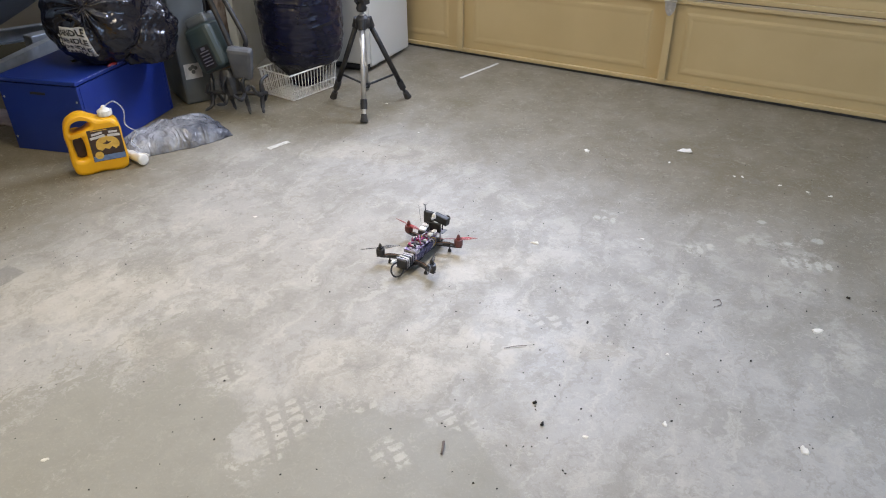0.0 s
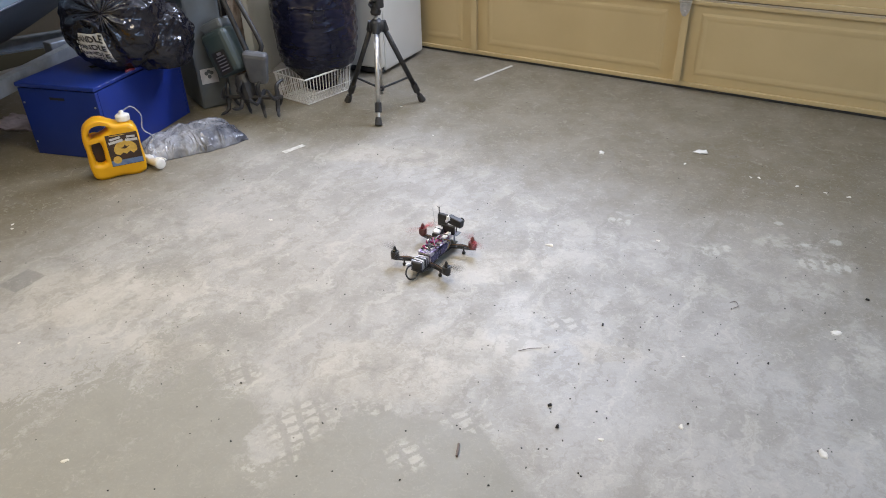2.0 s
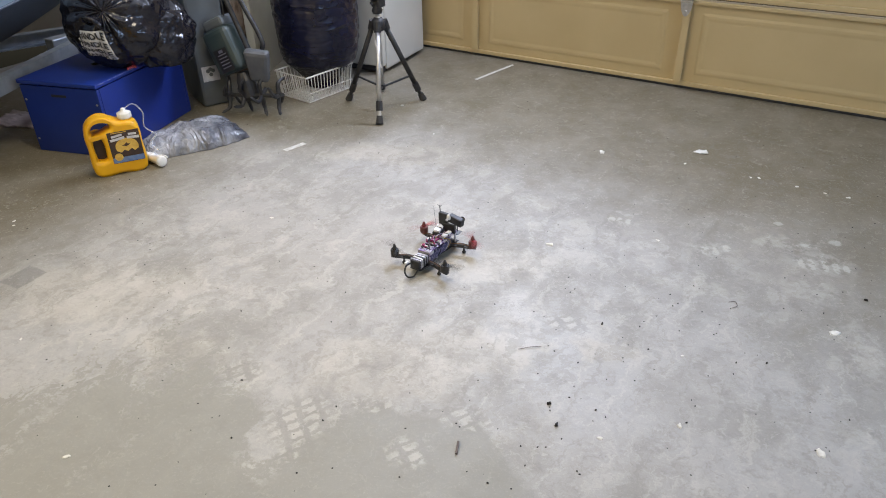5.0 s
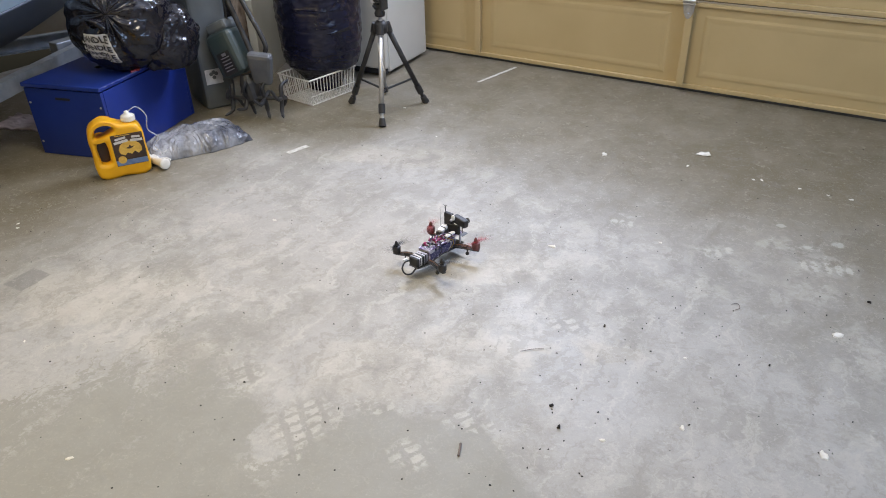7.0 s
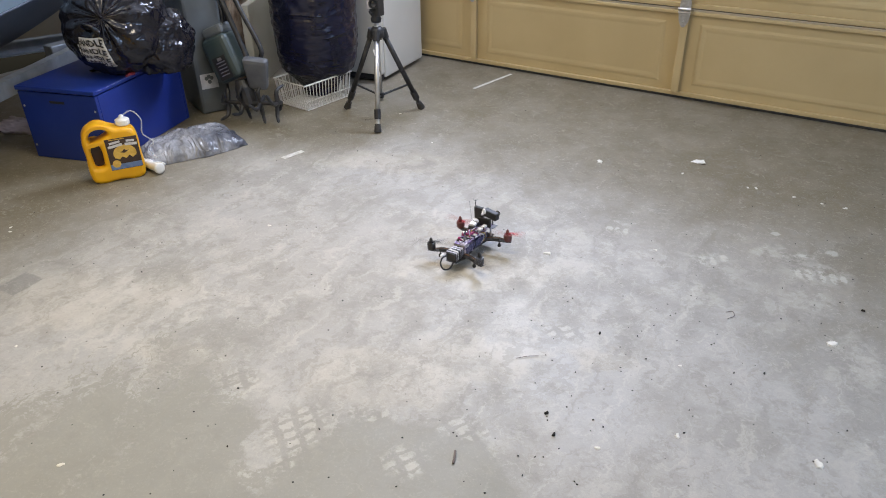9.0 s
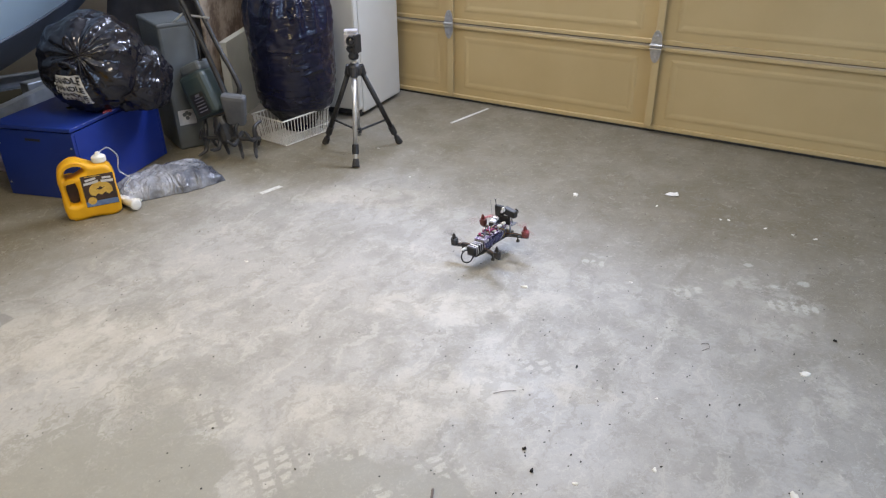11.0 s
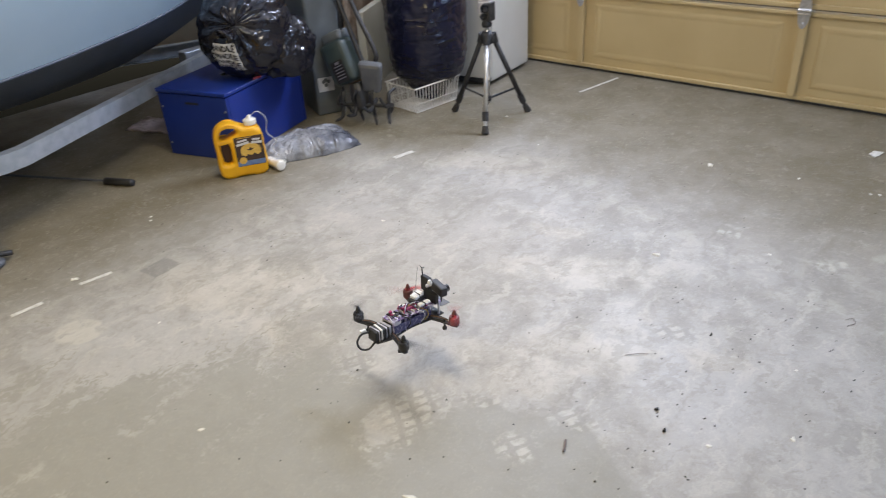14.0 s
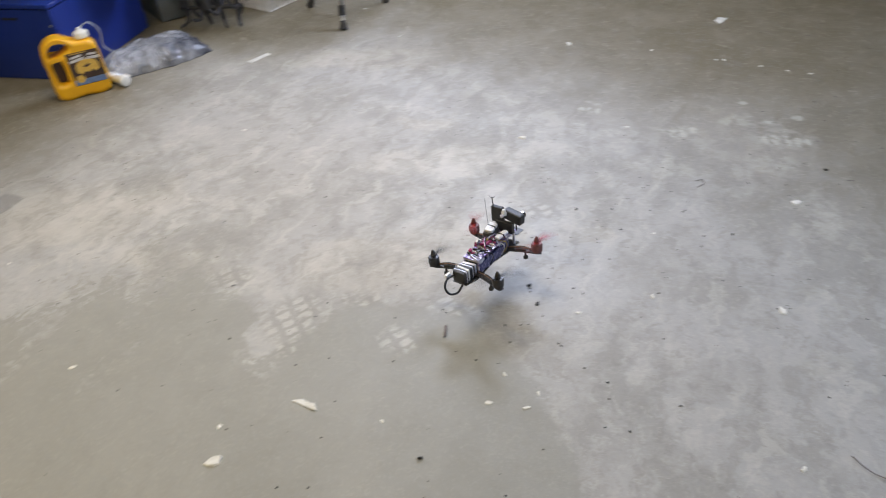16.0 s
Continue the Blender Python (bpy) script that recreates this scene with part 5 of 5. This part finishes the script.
for k, (x, y) in enumerate(CHIP_A + CHIP_B):
    ob = new("paint_chip", chip_meshes[k % 6])
    s = big.get((x, y), rnd.uniform(0.55, 1.0))
    ob.matrix_world = pose(x, y, 0, 0, 0, rnd.uniform(0, 360)) @ Matrix.Scale(s, 4)
    tagged(ob, "small off-white paint flake on the concrete", "paint flake", "paint flakes on the floor")
# finer grit, too small to count
bm = bmesh.new()
for k in range(420):
    x, y = rnd.gauss(-0.35, 0.75), rnd.uniform(0.4, 3.6)
    if k > 330:
        x, y = rnd.gauss(-2.1, 0.5), rnd.gauss(1.6, 0.5)
    if x > 2 or x < -4:
        continue
    r = rnd.uniform(0.0012, 0.0030)
    vs = [bm.verts.new((x + r * math.cos(a), y + r * math.sin(a), 0.0002)) for a in (0, 1.3, 2.5, 3.6, 5.0)]
    tip = bm.verts.new((x, y, r * 0.8))
    for i in range(5):
        bm.faces.new((vs[i], vs[(i + 1) % 5], tip))
tagged(part("fine_grit", bm, M_grit), "fine dark grit scattered over the concrete", "grit", kind="stuff")

for pts, nm, lab in (([(-0.635, 1.508, 0.0025), (-0.61, 1.532, 0.003), (-0.585, 1.548, 0.0025)], "twig", "thin dry twig lying on the concrete"),
                     ([(-0.612, 1.135, 0.003), (-0.604, 1.117, 0.0045), (-0.598, 1.100, 0.003)], "dry_leaf_stem", "short reddish brown dry stem on the concrete"),
                     ([(0.29, 1.13, 0.0025), (0.325, 1.105, 0.004), (0.37, 1.10, 0.0025)], "twig", "thin dry twig lying on the concrete"),
                     ([(-0.185, 2.01, 0.002), (-0.17, 2.02, 0.003), (-0.16, 2.0, 0.003), (-0.17, 1.985, 0.002)], "thread", "short curled dark thread on the concrete")):
    tagged(part(nm, rod(bend(pts), 0.0030 if nm == "dry_leaf_stem" else 0.0009, 6), M_twig), lab, "debris")


def torn_paper(x, y, s, turn, name="paper_scrap", label="torn scrap of white paper on the floor"):
    bm = bmesh.new()
    n = 10
    g = [[bm.verts.new((0.032 * s * (i / n - 0.5) * 2 * (1 - 0.5 * j / n) + 0.004 * noise.noise((i, j, 1)), 0.018 * s * (j / n - 0.5) * 2 + 0.004 * noise.noise((i * 0.7, j, 4)),
                          0.002 + 0.016 * s * max(0, (i / n - 0.45)) ** 1.5 + 0.004 * abs(noise.noise((i * 0.4, j * 0.4, s))))) for i in range(n + 1)] for j in range(n + 1)]
    for j in range(n):
        for i in range(n):
            bm.faces.new((g[j][i], g[j][i + 1], g[j + 1][i + 1], g[j + 1][i]))
    r = bmesh.ops.extrude_face_region(bm, geom=bm.faces[:])
    for v in r["geom"]:
        if isinstance(v, bmesh.types.BMVert):
            v.co.z -= 0.0012
    bmesh.ops.recalc_face_normals(bm, faces=bm.faces)
    ob = part(name, bm, M_chip, smooth=True)
    ob.matrix_world = pose(x, y, 0, 0, 0, turn)
    return tagged(ob, label, "paper")


paper = torn_paper(-0.52, 3.08, 1.0, 0)
leaf = torn_paper(-0.79, 0.79, 1.15, -2, "leaf_flake", "pale pointed flake lying on the concrete")
leaf.scale = (1.0, 0.34, 0.5)

# ---- the quadcopter ----
# its own axes: +x to the end with the red propellers, z up from the floor under it
ML, MW = 0.086, 0.0965


def blade_mesh(material):
    """Two twisted, tapered blades on a hub."""
    bm = lathe([(0.007, -0.003), (0.007, 0.003)], 12)
    for s in (0, math.pi):
        rows = []
        for k in range(11):
            f = k / 10
            r = 0.005 + 0.0585 * f
            c = (0.005 + 0.0065 * math.sin(math.pi * min(1, f * 1.25 + 0.08)) ** 0.8) * (1 - 0.55 * f ** 4)
            tw = radians(28 - 20 * f)
            row = []
            for e in (-1, 1):
                for dz in (0.0005, -0.0005):
                    p = Vector((r, e * c / 2 * math.cos(tw), e * c / 2 * math.sin(tw) + dz))
                    p.rotate(Euler((0, 0, s)))
                    row.append(bm.verts.new(p))
            rows.append([row[0], row[2], row[3], row[1]])
        for a, b in zip(rows, rows[1:]):
            for i in range(4):
                bm.faces.new((a[i], a[(i + 1) % 4], b[(i + 1) % 4], b[i]))
        bm.faces.new(rows[-1])
        bm.faces.new(rows[0][::-1])
    bmesh.ops.recalc_face_normals(bm, faces=bm.faces)
    return bm


def quadcopter():
    t = thing("quadcopter", pose(-1.064, 1.780, 0, 0, 0, 90), "small racing quadcopter with purple frame and red propellers", "drone")
    deck = [(-0.112, -0.020), (-0.075, -0.030), (0.0, -0.021), (0.070, -0.029), (0.112, -0.027), (0.112, 0.027), (0.070, 0.029), (0.0, 0.021), (-0.075, 0.030), (-0.112, 0.020)]
    part("bottom_plate", moved(plate([(deck, False)], 0.003, 0.0005), pose(0, 0, 0.034)), M_carbon, t, "black carbon bottom plate")
    part("top_plate", moved(plate([([(-0.062, -0.022), (0.066, -0.026), (0.105, -0.026), (0.105, 0.026), (0.066, 0.026), (-0.062, 0.022)], False),
                                   ([(-0.045, -0.009), (-0.010, -0.012), (-0.010, 0.012), (-0.045, 0.009)], False)], 0.003, 0.0005), pose(0, 0, 0.074)), M_purple, t, "purple top plate")
    part("tail_plate", box(0.030, 0.052, 0.002, (0.118, -0.002, 0.060), 0.0006), M_greyp, t, "grey tail plate")
    for x in (-0.058, -0.018, 0.03, 0.066, 0.098):
        for s in (-1, 1):
            part("standoff", lathe([(0.0032, 0), (0.0032, 0.0395)], 8, (x, s * 0.0205, 0.0348)), M_purple if x < 0.05 else M_silver, t)
    core = part("flight_board", box(0.090, 0.030, 0.022, (0.0, 0, 0.050), 0.002), M_pcb, t, "navy circuit board stack")
    for k in range(14):
        x, y = -0.04 + 0.0062 * k, (-1) ** k * (0.006 + 0.0006 * k)
        part("chip", box(0.006, 0.007, 0.004, (x, y, 0.0630), 0.0006), (M_black, M_silver, M_purple)[k % 3], core)
    part("side_cover", box(0.125, 0.003, 0.024, (0.005, -0.0235, 0.052), 0.001), M_pcb, t)
    part("side_cover", box(0.125, 0.003, 0.024, (0.005, 0.0235, 0.052), 0.001), M_pcb, t)
    # battery strapped at the near end
    bat = part("battery", box(0.062, 0.036, 0.030, (-0.083, 0, 0.0515), 0.004), M_black, t, "black battery with silver straps")
    for x, w, a, mt in ((-0.104, 0.0045, 4, M_silver), (-0.0925, 0.0075, -5, M_white), (-0.080, 0.0042, 3, M_silver), (-0.069, 0.009, 7, M_silver)):
        part("strap", box(w, 0.0392, 0.0328, (x, 0.0004, 0.0518), 0.0035, Euler((0, 0, radians(a))).to_matrix()), mt, bat)
    part("front_wrap", box(0.026, 0.048, 0.040, (-0.046, 0, 0.0545), 0.006, Euler((0, 0, 0.08)).to_matrix()), M_silver, t, "silver tape wrap")
    part("battery_lead", rod(bend([(-0.112, 0.012, 0.055), (-0.135, 0.016, 0.056), (-0.152, 0.012, 0.043), (-0.150, 0.002, 0.026), (-0.132, -0.008, 0.022), (-0.112, -0.012, 0.038)]), 0.0028, 8), M_black, t, smooth=True)
    part("plug", box(0.016, 0.008, 0.006, (-0.126, 0.022, 0.060), 0.001), M_white, t, "white battery plug")
    # wiring and modules
    for k in range(11):
        x = -0.056 + 0.0115 * k
        part("cable_tie", box(0.0028 + 0.0012 * (k % 3), 0.030 + 0.012 * ((k * 5) % 4) / 3, 0.0035, (x, 0.006 * ((k * 7) % 5 - 2) / 2, 0.0775 + 0.002 * (k % 2)), 0.0006, Euler((0, 0, radians(-18 + 11 * (k % 4)))).to_matrix()), (M_silver, M_black, M_white, M_black)[k % 4], t)
    for k in range(9):
        y0, y1 = -0.018 + 0.0045 * k, 0.018 - 0.0042 * k
        part("wire", rod(bend([(-0.02 + 0.003 * k, y0, 0.078), (0.005 + 0.004 * k, y1 * 0.4, 0.089 + 0.002 * (k % 3)), (0.035, y1, 0.080)], 4), 0.0016, 5), (M_magenta, M_purple, M_black, M_magenta, M_yellow, M_silver, M_magenta, M_black, M_purple)[k], t, smooth=True)
    bits = random.Random(11)
    for k in range(34):
        x, y = bits.uniform(-0.055, 0.075), bits.uniform(-0.024, 0.024)
        z = 0.0775 + bits.uniform(0, 0.010)
        sz = (bits.uniform(0.004, 0.013), bits.uniform(0.003, 0.009), bits.uniform(0.003, 0.010))
        part("electronic_part", box(*sz, (x, y, z), 0.0008, Euler((bits.uniform(-0.4, 0.4), bits.uniform(-0.4, 0.4), bits.uniform(0, 3))).to_matrix()), bits.choice((M_black, M_silver, M_purple, M_pcb, M_white, M_black, M_magenta)), t)
    for k in range(7):
        x = bits.uniform(-0.05, 0.08)
        s = bits.choice((-1, 1))
        part("wire", rod(bend([(x, s * 0.016, 0.078), (x + 0.010, s * 0.030, 0.072), (x + 0.016, s * 0.029, 0.055), (x + 0.006, s * 0.026, 0.042)], 4), 0.0013, 5), bits.choice((M_black, M_silver, M_yellow, M_purple)), t)
    part("regulator", box(0.028, 0.020, 0.010, (0.012, 0.004, 0.081), 0.002), M_magenta, t, "dark red regulator")
    part("receiver", box(0.034, 0.022, 0.009, (0.052, 0.015, 0.098), 0.002, Euler((0.1, -0.12, 0.15)).to_matrix()), M_bright, t, "white radio receiver")
    part("receiver_base", box(0.040, 0.024, 0.014, (0.050, 0.014, 0.087), 0.002), M_black, t)
    part("white_module", box(0.036, 0.016, 0.008, (0.048, -0.019, 0.089), 0.003, Euler((-0.15, -0.15, -0.2)).to_matrix()), M_bright, t)
    part("module_tie", box(0.003, 0.024, 0.011, (0.054, 0.015, 0.0985), 0.001), M_black, t)
    part("module_tie", box(0.003, 0.018, 0.010, (0.046, -0.019, 0.0892), 0.001), M_black, t)
    # mast with the transmitter, and the action camera on the far end
    part("mast", box(0.012, 0.050, 0.030, (0.085, -0.005, 0.090), 0.002), M_black, t)
    part("video_transmitter", box(0.014, 0.034, 0.044, (0.090, 0.018, 0.118), 0.003), M_black, t)
    camb = part("action_camera", box(0.022, 0.056, 0.027, (0.094, -0.028, 0.121), 0.004, Euler((radians(6), 0, radians(-8))).to_matrix()), M_black, t, "black action camera")
    part("lens", lathe([(0.010, 0), (0.010, 0.010), (0.007, 0.012)], 16, (0.103, -0.042, 0.120), Euler((0, radians(90), 0)).to_matrix()), M_glassy, camb)
    part("lens_back", lathe([(0.0045, -0.006), (0.0045, 0.014), (0.003, 0.016)], 12, (0.083, -0.007, 0.128), Euler((0, radians(-90), 0)).to_matrix()), M_silver, t, "silver knob")
    part("white_cap", lathe([(0.006, 0), (0.007, 0.008), (0.004, 0.016)], 12, (0.080, -0.008, 0.126)), M_white, t)
    part("antenna", rod([(0.086, 0.028, 0.138), (0.085, 0.029, 0.166)], 0.0016, 6), M_black, t)
    part("antenna_tip", rod(bend([(0.085, 0.038, 0.168), (0.085, 0.029, 0.163), (0.085, 0.020, 0.170)], 4), 0.0008, 5), M_greyp, t)
    part("whisker", rod([(0.06, 0.03, 0.104), (0.095, 0.060, 0.150)], 0.0006, 4), M_greyp, t)
    part("rear_post", rod([(0.104, -0.026, 0.074), (0.104, -0.026, 0.108)], 0.002, 6), M_black, t)
    part("rear_post", rod([(0.104, 0.024, 0.036), (0.104, 0.024, 0.108)], 0.002, 6), M_silver, t)
    props = []
    for sx in (-1, 1):
        for sy in (-1, 1):
            c = Vector((sx * ML, sy * MW, 0))
            root = Vector((sx * 0.062, sy * 0.020, 0))
            d = (c - root).normalized()
            n = Vector((-d.y, d.x, 0))
            m = root.lerp(c, 0.50)
            out = [root + n * 0.008, m + n * 0.0058, c + n * 0.008 - d * 0.004, c + d * 0.012 + n * 0.006, c + d * 0.012 - n * 0.006, c - n * 0.008 - d * 0.004, m - n * 0.0058, root - n * 0.008]
            arm = part("arm", moved(plate([([(p.x, p.y) for p in out], False)], 0.004, 0.0006), pose(0, 0, 0.0395)), M_carbon, t)
            part("speed_controller", box(0.026, 0.013, 0.006, (m.x, m.y, 0.045), 0.0015, Euler((0, 0, math.atan2(d.y, d.x))).to_matrix()), M_black, arm)
            for k, w in enumerate((M_black, M_copper, M_black)):
                o = n * (0.004 * (k - 1))
                part("motor_wire", rod(bend([root + o + Vector((0, 0, 0.045)), m + o + Vector((0, 0, 0.050)), c - d * 0.012 + o + Vector((0, 0, 0.0445))], 4), 0.0011, 5), w, arm)
            part("landing_foot", lathe([(0.002, 0.015), (0.0058, 0.017), (0.0066, 0.022), (0.003, 0.027), (0.0022, 0.037)], 10, c - d * 0.030), M_rubber, arm, smooth=True)
            mot = part("motor", lathe([(0.0110, 0.0415), (0.0110, 0.046), (0.0142, 0.047), (0.0142, 0.063), (0.0125, 0.0665), (0.004, 0.067)], 20, c), M_redmotor if sx > 0 else M_motor, t, "dark red brushless motor" if sx > 0 else "black brushless motor", smooth=False)
            part("prop_nut", lathe([(0.0062, 0.0705), (0.0064, 0.074), (0.0050, 0.080), (0.0028, 0.0845), (0.0008, 0.0860)], 14, c), M_redmotor if sx > 0 else M_motor, mot, smooth=True)
            pr = part("propeller", blade_mesh(M_redprop if sx > 0 else M_blkprop), M_redprop if sx > 0 else M_blkprop, mot, "red two-blade propeller" if sx > 0 else "dark grey two-blade propeller", smooth=True)
            first = {(1, -1): 121, (1, 1): 76, (-1, 1): 130, (-1, -1): 20}[(sx, sy)]
            props.append((pr, (c.x, c.y, 0.0700), first, sx * sy))
    for ch in t.children:
        ch.location.z -= 0.015
    return t, props


drone, propellers = quadcopter()


def motions():
    flight = [
    (0, -1.078, 1.801, 0.000, 0.1, -0.0, 89.6),
        (0.5, -1.078, 1.800, 0.000, 0.1, -0.0, 89.9),
        (1, -1.078, 1.800, 0.000, 0.1, -0.0, 89.9),
        (1.5, -1.078, 1.800, 0.000, 0.1, -0.0, 89.8),
        (2, -1.079, 1.801, 0.000, 0.2, 0.0, 90.1),
        (2.5, -1.079, 1.801, 0.000, 0.0, 0.1, 89.8),
        (3, -1.077, 1.800, 0.000, 0.1, -0.0, 89.8),
        (3.5, -1.080, 1.802, 0.000, 0.1, -0.0, 89.9),
        (4, -1.080, 1.801, 0.000, 0.1, -0.0, 89.2),
        (6.5, -1.077, 1.797, 0.009, -0.9, 0.0, 84.1),
        (7, -1.074, 1.790, 0.017, -1.5, 1.3, 81.2),
        (7.5, -1.089, 1.816, 0.006, -1.4, -0.0, 80.8),
        (8, -1.066, 1.827, 0.011, 1.9, 2.5, 83.5),
        (8.5, -1.023, 1.858, 0.011, -0.6, 0.5, 85.5),
        (11, -0.979, 2.207, 0.040, -3.3, -4.3, 78.8),
        (11.5, -0.959, 2.192, 0.020, -1.3, -3.2, 81.3),
        (12, -1.024, 2.037, 0.053, -0.1, -0.5, 80.0),
        (12.5, -1.067, 1.816, 0.036, -0.3, 0.1, 79.8),
        (13, -1.102, 1.580, 0.068, -0.4, 1.2, 79.5),
        (13.5, -1.112, 1.337, 0.128, -0.9, 0.8, 79.5),
        (14, -1.104, 1.142, 0.120, -1.2, 3.4, 79.7),
        (14.5, -1.035, 1.056, 0.066, 0.1, 3.3, 79.5),
        (15, -0.882, 1.064, 0.057, -0.9, 2.1, 80.6),
        (15.5, -0.693, 1.129, 0.092, -1.8, 2.8, 80.6),
        (16, -0.570, 1.291, 0.086, -6.0, 2.7, 79.2),
    ]
    walk(drone, [(t, pose(x, y, z, rx, ry, rz)) for t, x, y, z, rx, ry, rz in flight])
    walk(paper, [(0, pose(-0.52, 3.08, 0, 0, 0, 0)), (11.5, pose(-0.52, 3.08, 0, 0, 0, 0)), (11.6, pose(-0.52, 3.09, 0, 0, 0, 5)), (11.8, pose(-0.42, 3.24, 0.006, 0, 0, 45)),
                 (12.0, pose(-0.355, 3.335, 0, 0, 0, 70)), (16, pose(-0.35, 3.34, 0, 0, 0, 70))])
    for prop, (x, y, z), first, way in propellers:
        rows = []
        for k in range(481):
            spun = 0 if k < 6 else 88 * (k - 6)
            rows.append((k / 30, pose(x, y, z, 0, 0, first + way * spun)))
        walk(prop, rows)


motions()
